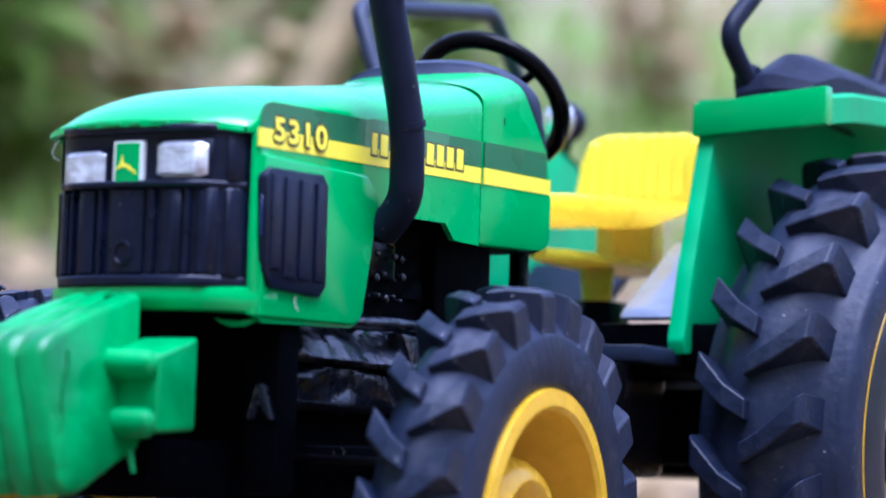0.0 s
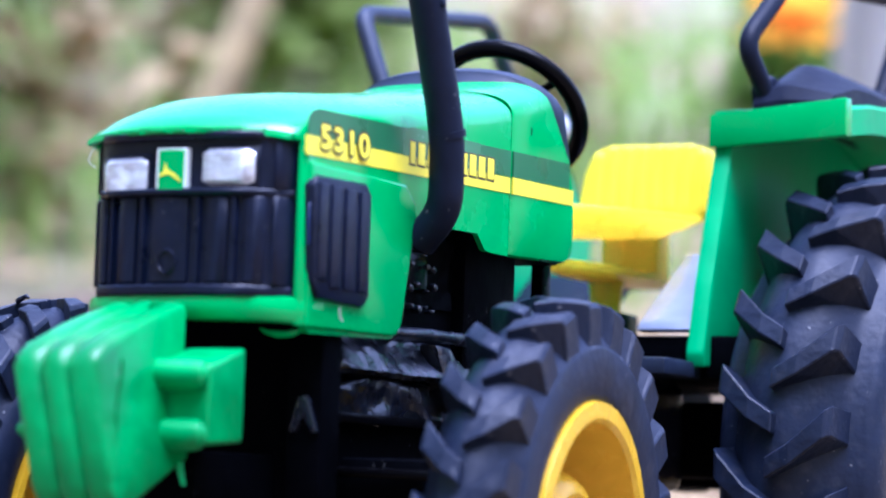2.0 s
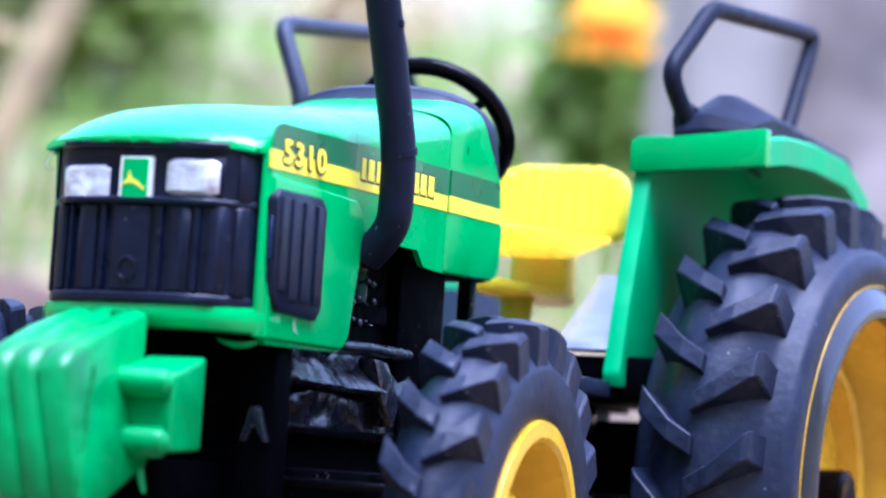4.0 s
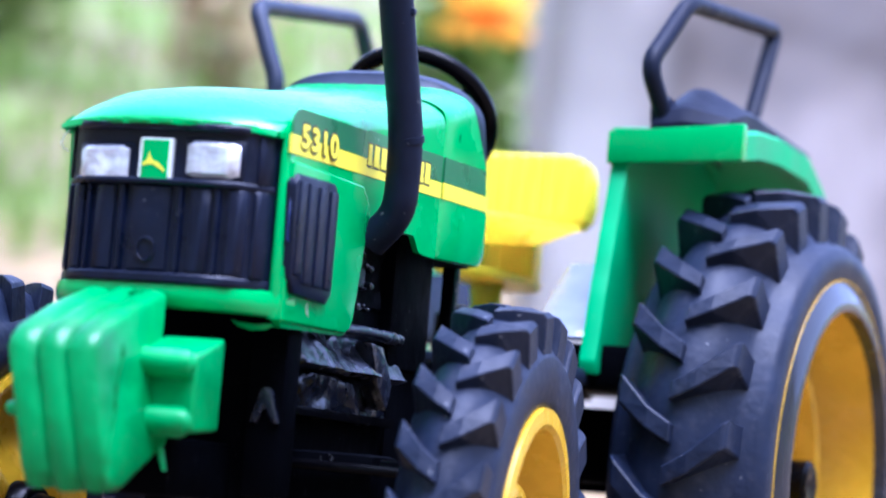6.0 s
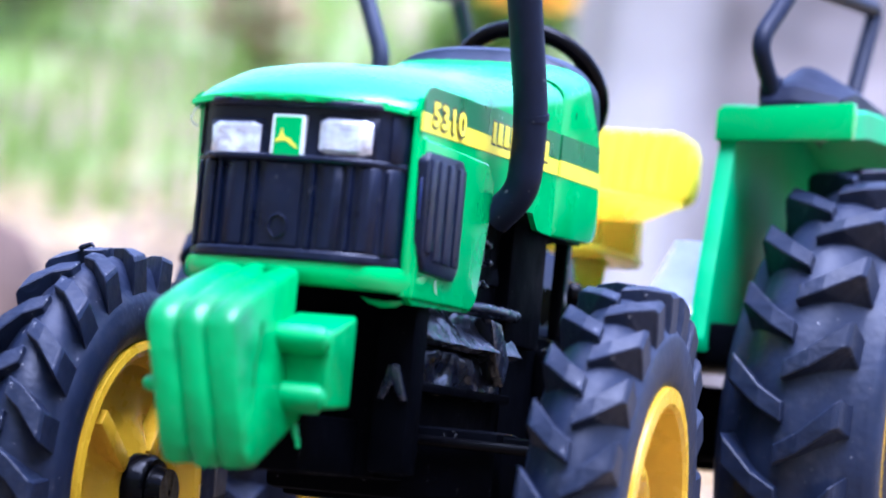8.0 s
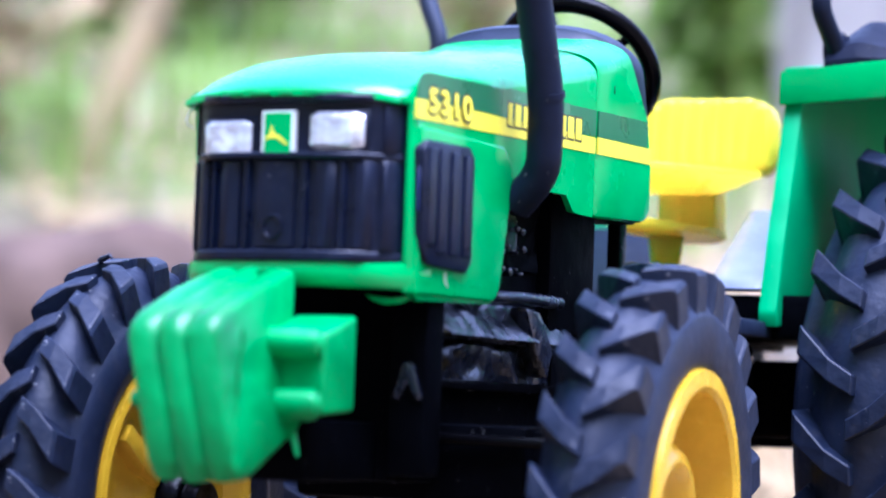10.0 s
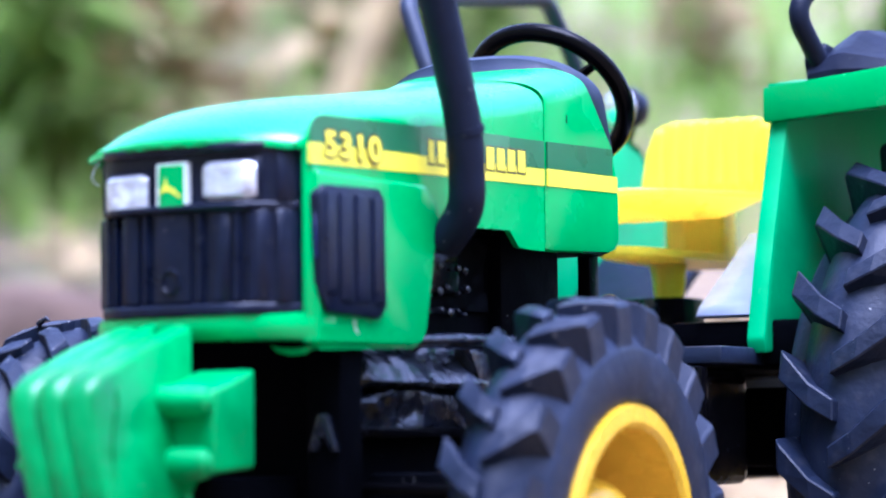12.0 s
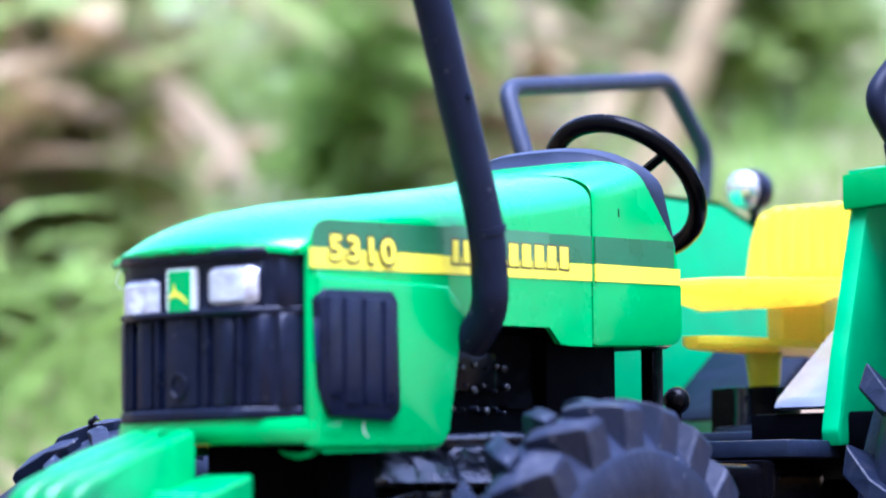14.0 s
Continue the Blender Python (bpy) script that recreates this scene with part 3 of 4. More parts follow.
ring = tube([(0.03 + 0.15 * math.cos(t), bow(0) - 0.05, 7.2 + 0.17 * math.sin(t)) for t in [2 * math.pi * k / 28 for k in range(28)]], 0.022, 8, closed=True)
part("emboss", ring, BLACK, body)
for a, b, z in ((-1.31, -0.41, 8.23), (0.56, 1.36, 8.34)):
    bar_on_grille(a - 0.05, b + 0.05, z - 0.04, z + 0.6, 0.06, "lamp_frame", BLACK, body)
    lamp = bar_on_grille(a, b, z, z + 0.55, 0.13, "headlight", LENS, tractor, "silvery faceted headlight lens", bevel=0.07)
badge = bar_on_grille(-0.2, 0.325, 8.215, 8.9, 0.13, "badge", WHITE, tractor, "white bordered green badge", bevel=0.01)
bar_on_grille(-0.155, 0.29, 8.235, 8.875, 0.145, "badge_field", GREEN, badge, "green badge field", bevel=0.01)
mark = [(-0.13, 8.47), (-0.03, 8.50), (0.06, 8.50), (0.14, 8.45), (0.24, 8.39), (0.25, 8.41), (0.17, 8.48), (0.12, 8.53), (0.05, 8.55), (0.0, 8.60), (-0.02, 8.69), (-0.04, 8.61), (-0.06, 8.55), (-0.13, 8.50)]
part("badge_mark", prism(mark, "y", bow(0.05) - 0.093, bow(0.05) - 0.08), STRIPE, badge, "yellow leaping mark", smooth=False)

# ---- side vent ----
outline = [(0.05, 6.95), (0.22, 6.72), (1.6, 6.68), (1.8, 6.86), (1.74, 8.46), (1.62, 8.6), (0.1, 8.56), (-0.03, 8.4)]
vent = part("side_vent", prism(outline, "x", 1.9, 2.11, 0.05), BLACK, tractor, "black ribbed side vent panel")
for y0, y1 in ((0.10, 0.40), (0.48, 0.82), (0.92, 1.28), (1.38, 1.70)):
    part("rib", box(2.05, 2.15, y0, y1, 6.9 if y0 > 0.2 else 7.0, 8.46, 0.045), BLACK, vent)

# ---- raised side panel ----
outline = [(0.04, 6.28), (2.75, 6.32), (2.95, 6.38), (3.08, 6.55), (3.46, 8.3), (3.42, 8.48), (3.08, 8.76), (0.04, 8.76)]
part("side_panel", prism(outline, "x", 1.9, 2.02, 0.05, 3), GREEN, tractor)
part("vent_edge", box(2.0, 2.03, -0.02, 0.03, 7.5, 8.15, 0.01, 1), material("blue_edge", (0.008, 0.02, 0.1), 0.4), tractor, "thin dark blue strip beside the vent")

# ---- decals ----
def strip(ys, lows, tops, x, name, mat, label, thick=0.012):
    rows = [[(x - 0.02, y, a), (x + thick, y, a), (x + thick, y, b), (x - 0.02, y, b)] for y, a, b in zip(ys, lows, tops)]
    return part(name, loft(rows, caps=True), mat, tractor, label, smooth=False)


def stripe_low(y):
    return 8.86 + 0.028 * y


for y0, y1 in ((-0.08, 6.93), (7.02, 9.52)):
    off = HOOD_X if y0 < 1 else HOOD_X + 0.015
    strip((y0, y1), (stripe_low(y0), stripe_low(y1)), (stripe_low(y0) + 0.285, stripe_low(y1) + 0.27), off, "yellow_stripe", STRIPE, "glossy yellow decal stripe")
    ys = (-0.04, 0.0, 0.1, 0.26, 6.93) if y0 < 1 else (y0, 9.34)
    drop = (0.22, 0.12, 0.04, 0.0, 0.0) if y0 < 1 else (0.0, 0.0)
    strip(ys, [stripe_low(y) + 0.286 for y in ys], [stripe_low(y) + 0.71 + 0.003 * y - d for y, d in zip(ys, drop)], off, "dark_stripe", BAND, "dark green decal band")


strip((3.0, 3.25, 5.75), (9.22, 9.225, 9.295), (9.62, 9.70, 9.76), HOOD_X + 0.004, "decal_film", FILM, "paler film over the dark decal", 0.011)


def lettering(text, y, z, size, x, mat, name, fat, label):
    """Flat built-in-font writing on the bonnet's side, thickened by laying shifted copies of it together."""
    cu = bpy.data.curves.new(name, "FONT")
    cu.body, cu.size, cu.extrude = text, size * CM, 0.004 * CM
    cu.space_character = 1.16
    ob = new(name + "_draft", cu)
    flat = bpy.data.meshes.new_from_object(ob.evaluated_get(bpy.context.evaluated_depsgraph_get()))
    bpy.data.objects.remove(ob)
    bm = bmesh.new()
    for k in range(9):
        a = 2 * math.pi * k / 8
        r = fat * CM if k < 8 else 0.0
        old = len(bm.verts)
        bm.from_mesh(flat)
        bm.verts.ensure_lookup_table()
        for v in bm.verts[old:]:
            v.co += Vector((math.cos(a) * r / 1.35, math.sin(a) * r, 0.0004 * CM * k))
    me = bpy.data.meshes.new(name)
    bm.to_mesh(me)
    bm.free()
    me.materials.append(mat)
    t = new(name, me)
    t.parent = tractor
    t.matrix_local = Matrix(((0, 0, 1, x * CM), (1.35, 0, 0, y * CM), (0.04, 1, 0, (z + LIFT) * CM), (0, 0, 0, 1)))
    return tagged(t, label)


lettering("5310", 0.30, 9.0, 0.50, HOOD_X + 0.014, INK, "number_outline", 0.058, "dark outlined model number decal")
lettering("5310", 0.30, 9.0, 0.50, HOOD_X + 0.024, STRIPE, "model_number", 0.016, "yellow model number decal")

# the maker's lettering, as plain blocks
y = 3.22
for n in range(9):
    wide = 0.24 if n != 0 else 0.17
    if n == 4:
        y += 0.16
    for grow, mat, out, nm in ((0.035, INK, 0.016, "letter_shadow"), (0.0, STRIPE, 0.024, "letter_block")):
        z = stripe_low(y) + 0.17
        part(nm, box(HOOD_X, HOOD_X + out, y - grow, y + wide + grow, z - grow, z + 0.36 + grow, 0.012, 1), mat, tractor, smooth=False)
    y += wide + 0.1

# ---- exhaust ----
stack = rounded([(2.0, 3.6, 7.9), (2.5, 3.5, 8.38), (2.6, 3.3, 9.55), (2.2, 1.55, 15.5)], 0.5)
pipe = part("exhaust", tube(stack, 0.285, 20), RAIL, tractor, "matt black vertical exhaust pipe")
part("collar", tube([(2.597, 3.31, 9.52), (2.592, 3.28, 9.62)], 0.3, 20), RAIL, pipe)
part("moulding_nib", box(2.66, 2.8, 2.62, 2.74, 11.5, 11.63, 0.04), BLACK, pipe)


# ---- wheels ----
def wheel(name, where, turn, R, half, bulge, face, rim_r, lugs, phase, deep, label, hub=0.36, ring=False):
    """Its outer face looks to +x. Built about its own centre; half is the tread's half width, bulge the tyre's and face the rim's outer edge."""
    nose = deep + (1.05 if ring else 0.95)
    bm = lathe([(-half * 0.6, hub), (nose, hub), (nose + 0.07, hub - 0.08), (nose, 0.02), (-half * 0.6, 0.02)], 24)
    w = part(name, bm, GLOSS, tractor, label, lift=False)
    w.matrix_local = pose(where[0] * CM, where[1] * CM, (where[2] + LIFT) * CM, *turn)
    k = R / 4.1
    wall = R - 0.74 * k
    h, r = half, rim_r
    inset = 0.2 if ring else 0.0
    cone = 0.12 if ring else 1.0
    # a rounded carcass: the lugs stand higher towards its shoulders
    tread = [(h * 0.2, R - 0.19 * k), (h * 0.42, R - 0.28 * k), (h * 0.62, R - 0.43 * k), (h * 0.78, R - 0.6 * k), (h * 0.88, wall + 0.03)]
    out = bulge - h * 0.88
    side = [(h * 0.88 + out * 0.6, wall), (h * 0.88 + out * 0.94, wall - 0.07 * k), (bulge + 0.02, wall - 0.24 * k), (bulge + 0.02, (wall + r) / 2 - 0.05), (bulge - 0.02, r + 0.12), (bulge - 0.06, r + 0.02), (bulge - 0.2, r - 0.08)]
    inner = [(-x, q) for x, q in reversed(tread)]
    blind = [(-max(h * 0.96, face - 0.2), wall - 0.02), (-face, wall - 0.16 * k), (-face - 0.08, (wall + r) / 2), (-face + 0.1, r)]
    part("tyre", lathe([(0, R - 0.16 * k)] + tread + side + list(reversed(blind)) + inner, 88), RUBBER, w, "dark rubber tractor tyre", lift=False, angle=60)
    rim = [(face - 0.22, r - 0.36 - inset), (face - 0.06, r - 0.34 - inset), (face, r - 0.26), (face - 0.02, r - 0.01), (face - 0.16, r + 0.02), (-face + 0.14, r + 0.02), (-face, r - 0.01), (-face - 0.03, r - 0.12), (-face + 0.03, r - 0.24), (-face + 0.1, r - 0.26),
           (deep - 0.30, r - 0.42), (deep - 0.26, r * 0.5), (deep - 0.5, 0.8), (deep - 0.5, 0.34), (deep + 0.6 * cone, 0.34), (deep + 0.62 * cone, 0.6), (deep + 0.8 * cone, 0.8), (deep + 1.05 * cone, 0.92), (deep + 1.12 * cone, 1.06), (deep + 1.08 * cone, 1.22), (deep + 0.9 * cone, 1.36), *([(deep + 0.02, r - 1.5), (deep + 0.45, r - 1.42), (deep + 0.5, r - 1.3), (deep + 0.45, r - 1.18), (deep + 0.04, r - 1.1)] if ring else [(deep + 0.06, 1.58)]), (deep - 0.02, r - 0.75 - inset), (deep, r - 0.58 - inset), (deep + 0.12, r - 0.47 - inset)]
    part("rim", lathe(rim, 88), RIM, w, "deep yellow plastic rim", lift=False)
    if ring:
        lip = [(face, r + 0.1), (face + 0.06, r + 0.07), (face + 0.2, r - 0.32), (face + 0.23, r - 0.42), (face + 0.2, r - 0.5), (face - 0.05, r - 0.54), (face - 0.2, r)]
        part("bead_ring", lathe(lip, 88), RING, w, "polished grey ring round the rim", lift=False, angle=50)
        line = [(face + 0.065 + 0.012 * math.cos(a), r + 0.1 + 0.014 * math.sin(a)) for a in [2 * math.pi * n / 8 for n in range(8)]]
        part("rim_line", lathe(line, 88), RIM, w, "thin yellow line round the ring", lift=False)
    for n in range(4):
        rib = prism([(deep - 0.1, 1.2), (deep + 0.6 * cone, 1.2), (deep + 0.5 * cone, 1.4), (deep + 0.2 * cone, r - 0.46), (deep - 0.1, r - 0.46)], "y", -0.13, 0.13, 0.06)
        bmesh.ops.rotate(rib, verts=rib.verts, cent=(0, 0, 0), matrix=Matrix.Rotation(2 * math.pi * n / 4 + 0.1, 3, "X"))
        part("spoke_rib", rib, RIM, w, lift=False)
        a = 2 * math.pi * n / 4 + 0.42
        part("bolt_hole", tube([(deep - 0.05, -1.78 * math.sin(a), 1.78 * math.cos(a)), (deep + 0.03, -1.78 * math.sin(a), 1.78 * math.cos(a))], 0.13, 10), PIT, w, lift=False)
        if where[0] < 0 and not ring:
            web = prism([(deep - 0.2, 0.7), (deep - 0.6, 0.7), (deep - 0.62, r - 0.45), (deep - 0.2, r - 0.45)], "y", -0.16, 0.16, 0.06)
            bmesh.ops.rotate(web, verts=web.verts, cent=(0, 0, 0), matrix=Matrix.Rotation(2 * math.pi * n / 4 + 0.6, 3, "X"))
            part("web_rib", web, RIM, w, lift=False)
    # one lug for each side, then repeats on the same mesh
    step = 2 * math.pi / lugs
    slim = 0.8 if ring else 1.0
    for s in (-1, 1):
        bm = bmesh.new()
        rows = []
        stations = ((-0.04, 0.0, R * 0.997, 0.17), (0.34, 0.30, R, 0.19), (0.84, 0.92, R * 0.982, 0.24), (0.91, 1.0, R * 0.962, 0.26))
        for q, lag, r1, hw in stations:
            a0 = -0.55 * step * lag
            hw = hw * step * slim
            x = s * h * q
            rows.append([bm.verts.new((x, -rr * math.sin(a0 + da), rr * math.cos(a0 + da))) for rr, da in ((wall - 0.02, -hw * 1.15), (r1, -hw * 0.85), (r1, hw * 0.85), (wall - 0.02, hw * 1.15))])
        for a, b in zip(rows, rows[1:]):
            for n in range(3):
                bm.faces.new((a[n], a[n + 1], b[n + 1], b[n]))
        bm.faces.new(rows[0])
        bm.faces.new(rows[-1])
        bmesh.ops.recalc_face_normals(bm, faces=bm.faces)
        sharp = [e for e in bm.edges if len(e.link_faces) == 2 and e.calc_face_angle(0) > 0.6]
        bmesh.ops.bevel(bm, geom=sharp, offset=0.018 * k, segments=1, affect="EDGES")
        first = part("lug", bm, RUBBER, w, smooth=False, lift=False)
        for n in range(lugs):
            ob = first if n == 0 else new("lug", first.data)
            ob.parent = w
            ob.matrix_local = Matrix.Rotation(phase + (n + (0.5 if s < 0 else 0.0)) * step, 4, "X")
    return w


FRONT_LABEL = "yellow rimmed front wheel with lugged black tyre"
REAR_LABEL = "large yellow rimmed rear wheel with lugged black tyre"
wheel("front_wheel", (4.5, 3.43, 2.92), (0, 1.5, 4.2), 4.07, 0.78, 0.74, 0.78, 2.49, 22, 0.25, -0.7, FRONT_LABEL)
wheel("front_wheel", (-4.5, 3.35, 2.92), (0, 0, 181), 4.07, 0.76, 0.7, 0.78, 2.52, 22, 0.1, -0.15, FRONT_LABEL)
wheel("rear_wheel", (5.97, 16.0, 4.68), (0, 0, -4.5), 5.85, 1.22, 1.58, 1.5, 4.0, 23, 0.227, 0.0, REAR_LABEL, 0.5, True)
wheel("rear_wheel", (-5.97, 16.0, 4.68), (0, 0, 180), 5.85, 1.22, 1.58, 1.5, 4.0, 23, 0.227, 0.15, REAR_LABEL, 0.5, True)


# ---- fenders ----
def fender(s):
    # side wall profile in y, z
    wall = [(11.95, 6.65), (12.3, 8.0), (12.95, 10.0), (13.3, 11.1), (14.5, 11.44), (16.5, 11.6), (19.2, 11.62), (21.0, 11.1), (22.2, 9.8), (22.0, 7.0), (12.0, 6.4)]
    b = prism(wall, "x", s * 3.25, s * 3.6, 0.06)
    f = part("fender", b, GREEN_MATT, tractor, "green plastic mudguard over the rear wheel")
    top = []
    for y, z in ((13.1, 11.3), (14.5, 11.52), (16.5, 11.68), (19.2, 11.7), (21.0, 11.2), (22.3, 9.9)):
        top.append([(s * 3.25, y, z), (s * 5.8, y, z), (s * 5.88, y, z - 0.06), (s * 5.88, y, z - 0.55), (s * 5.7, y, z - 0.55), (s * 5.68, y, z - 0.22), (s * 3.3, y, z - 0.22)])
    part("fender_top", loft(top, caps=True), GREEN_MATT, f)
    part("fender_lip", prism([(s * 3.2, 10.58), (s * 5.9, 10.74), (s * 5.9, 11.46), (s * 3.2, 11.22)], "y", 12.96, 13.3, 0.05), GREEN, f)
    # handrail and its base
    rear_leg = [(4.62, 20.6, 14.62), (4.6, 18.6, 11.9)] if s > 0 else [(-4.78, 19.6, 14.47), (-4.75, 21.0, 13.0), (-4.7, 20.6, 11.2)]
    front_leg = [(4.25, 13.45, 11.4), (3.97, 12.7, 12.5), (4.3, 14.2, 14.0)] if s > 0 else [(-4.25, 13.45, 11.2), (-4.05, 13.5, 11.95), (-4.8, 13.76, 13.66)]
    bar = rounded(front_leg + rear_leg, 0.4)
    rail = part("handrail", tube(bar, 0.185, 16), RAIL if s > 0 else SLATE, tractor, "bent slate black grab rail")
    return f


for s in (1, -1):
    fender(s)
cover = []
for y, rise, wide in ((13.05, 0.12, 0.85), (13.2, 0.42, 0.95), (14.2, 0.95, 1.0), (15.0, 1.04, 1.0), (20.2, 1.05, 1.0), (20.7, 0.7, 0.95)):
    floor_z = float(np.interp(y, [13.1, 14.5, 16.5, 19.2, 21.0], [11.3, 11.52, 11.68, 11.7, 11.2])) - 0.08
    cover.append([(4.65 + dx * wide, y, max(floor_z, 11.34 + dz * rise)) for dx, dz in ((-0.72, -0.1), (-0.7, 0.5), (-0.62, 0.62), (-0.25, 0.92), (-0.1, 1.0), (0.06, 1.0), (0.85, 0.6), (1.0, 0.48), (1.02, -0.1))])
lid = part("mudguard_box", loft(cover, caps=True), RAIL, tractor, "black faceted box on the mudguard", angle=25)
part("rail_clamp", prism([(13.25, 11.26), (13.1, 11.7), (13.35, 12.0), (13.75, 11.95), (13.9, 11.36)], "x", 3.95, 4.3, 0.06), BLACK, lid)

# ---- seat ----
bm = prism([(-0.98, 9.62), (1.75, 9.62), (1.9, 9.78), (1.96, 10.1), (1.95, 10.65), (1.86, 10.95), (1.62, 11.12), (1.3, 11.17), (-0.35, 11.19), (-0.62, 11.12), (-0.82, 10.92), (-0.95, 10.6), (-1.1, 9.8)], "y", 16.55, 17.0, 0.12)
back = part("seat_back", bm, YELLOW, tractor, "ribbed bright yellow seat back")
for k in range(8):
    x = -0.72 + 0.325 * k
    high = 11.1 if k in (0, 7) else 11.22
    part("rib", prism([(16.55, 9.7), (16.47, 9.9), (16.47, high - 0.14), (16.54, high - 0.05), (16.75, high - 0.03)], "x", x, x + 0.2, 0.05), YELLOW, back)
part("bolster", tube([(1.8, 16.5, 9.8), (1.84, 16.42, 10.3), (1.8, 16.48, 10.85)], [0.12, 0.15, 0.1], 12), YELLOW, back)
rows = []
PAN = ((11.9, 0.3, 9.42), (12.5, 0.75, 9.48), (13.5, 1.25, 9.52), (14.7, 1.6, 9.56), (15.6, 1.74, 9.6), (16.05, 1.76, 9.63), (16.75, 1.5, 9.7))
for y, w, top in PAN:
    deep = float(np.interp(y, [11.9, 12.6, 14.6, 15.6, 16.75], [0.17, 0.26, 0.5, 0.45, 0.2]))
    rows.append([(0.1 - w, y, top), (0.1 - w, y, top - 0.1), (0.1 - w * 0.92, y, top - 0.14), (0.1 - w * 0.62, y, top - deep), (0.1 + w * 0.62, y, top - deep), (0.1 + w * 0.92, y, top - 0.14), (0.1 + w, y, top - 0.1), (0.1 + w, y, top), (0.1 + w * 0.86, y, top + 0.03), (0.1 + w * 0.7, y, top - 0.05), (0.1 - w * 0.7, y, top - 0.05), (0.1 - w * 0.86, y, top + 0.03), (0.1 - w, y, top)])
pan = loft(rows, caps=True)
join(pan, prism([(-0.32, 16.1), (0.3, 15.65), (0.86, 16.2), (0.86, 16.9), (-0.4, 16.9)], "z", 8.26, 9.5, 0.1))
rows = []
for y, w in ((12.55, 0.14), (12.85, 0.4), (13.8, 0.62), (15.6, 0.76), (16.8, 0.65)):
    rows.append([(0.25 - w, y, 8.47), (0.25 - w, y, 8.33), (0.25 - w * 0.6, y, 8.24), (0.25 + w * 0.6, y, 8.24), (0.25 + w, y, 8.33), (0.25 + w, y, 8.47), (0.25 - w, y, 8.47)])
join(pan, loft(rows, caps=True))
join(pan, tube([(0.33, 14.9, 8.4), (0.33, 14.9, 8.1), (0.33, 14.9, 7.4)], [0.4, 0.34, 0.26], 20))
part("seat_pan", pan, SEAT, tractor, "yellow tapered seat pan moulded on its post")

# ---- steering wheel ----
c = Vector((0.05, 10.75, 11.05))
u, v = Vector((1, 0, 0)), Vector((0, -0.67, 0.74))
ring = tube([c + (u * math.cos(t) + v * math.sin(t)) * 1.42 for t in [2 * math.pi * k / 48 for k in range(48)]], 0.17, 12, closed=True)
sw = part("steering_wheel", ring, GLOSS, tractor, "glossy black steering wheel")
part("column", tube([c, (0.05, 9.6, 10.0)], 0.2, 12), GLOSS, sw)
for k in range(3):
    t = 2 * math.pi * k / 3 + 0.5
    part("spoke", tube([c, c + (u * math.cos(t) + v * math.sin(t)) * 1.4], 0.09, 8), GLOSS, sw)

# ---- fender lamp ----
one = bmesh.new()
bmesh.ops.create_uvsphere(one, u_segments=24, v_segments=14, radius=0.42)
bmesh.ops.translate(one, verts=one.verts, vec=(-3.43, 20.43, 12.06))
part("work_lamp", one, CHROME, tractor, "round chrome work lamp")
part("lamp_shell", tube([(-3.36, 20.52, 12.06), (-3.3, 20.66, 12.07), (-3.2, 20.86, 12.08)], [0.45, 0.46, 0.34], 20), BLACK, tractor)
part("lamp_bracket", tube([(-3.3, 20.7, 11.8), (-3.42, 20.7, 11.4), (-3.5, 20.6, 10.9)], 0.1, 10), BLACK, tractor)

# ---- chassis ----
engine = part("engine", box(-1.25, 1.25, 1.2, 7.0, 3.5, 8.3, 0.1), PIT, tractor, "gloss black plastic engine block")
for k in range(26):
    y = 3.66 + 0.27 * (k % 7) + 0.05 * math.sin(5 * k)
    z = 6.93 + 0.34 * (k // 7) + 0.04 * math.sin(3 * k)
    size = 0.05 + 0.02 * math.sin(2 * k)
    part("stud", tube([(1.3, y, z), (1.44, y, z), (1.47, y, z)], [size, size, size * 0.5], 8), CASTING, engine)
part("side_cover", box(1.2, 1.42, 3.95, 5.1, 7.2, 7.85, 0.08), GLOSS, engine)
part("manifold", tube([(1.5, 3.0, 6.42), (1.62, 4.6, 6.48), (1.55, 6.6, 6.5)], 0.11, 12), CASTING, engine)

def rough_casting(y0, y1, z0, z1, x, depth, seed, ny, nz, slope=0.0):
    """A lumpy moulded surface with ridges and pockets."""
    rows = []
    for a in range(ny + 1):
        row = []
        for b in range(nz + 1):
            y, z = y0 + (y1 - y0) * a / ny, z0 + (z1 - z0) * b / nz
            n1 = noise.noise(Vector((y * 1.1, z * 1.9, seed)))
            n2 = noise.noise(Vector((y * 3.2, z * 4.5, seed + 5)))
            edge = 1.0 if 0 < a < ny and 0 < b < nz else 0.0
            row.append((x - slope * (z - z0) - 0.3 * (1 - edge) + depth * (0.9 * n1 + 0.45 * round(n2 * 3) / 3) * edge, y, z))
        rows.append(row)
    return loft(rows)


part("engine_casting", rough_casting(1.8, 6.9, 5.72, 6.45, 1.75, 0.17, 2.0, 46, 10, 0.75), CASTING, engine, "glossy lumpy black engine casting", angle=70)
part("engine_casting", rough_casting(1.8, 6.9, 4.9, 5.75, 1.36, 0.2, 7.0, 40, 10), CASTING, engine, angle=70)
part("engine_casting", rough_casting(3.5, 6.2, 6.9, 8.2, 1.3, 0.1, 11.0, 36, 18), PIT, engine, angle=70)
part("bracket", prism([(4.9, 6.35), (5.5, 6.3), (6.1, 5.7), (5.9, 5.2), (5.4, 5.6)], "x", 1.35, 1.7, 0.08), CASTING, engine)
part("lower_ledge", box(1.2, 1.5, 1.3, 6.9, 4.95, 5.12, 0.05), GLOSS, engine)
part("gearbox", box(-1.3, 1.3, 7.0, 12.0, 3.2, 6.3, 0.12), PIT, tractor)
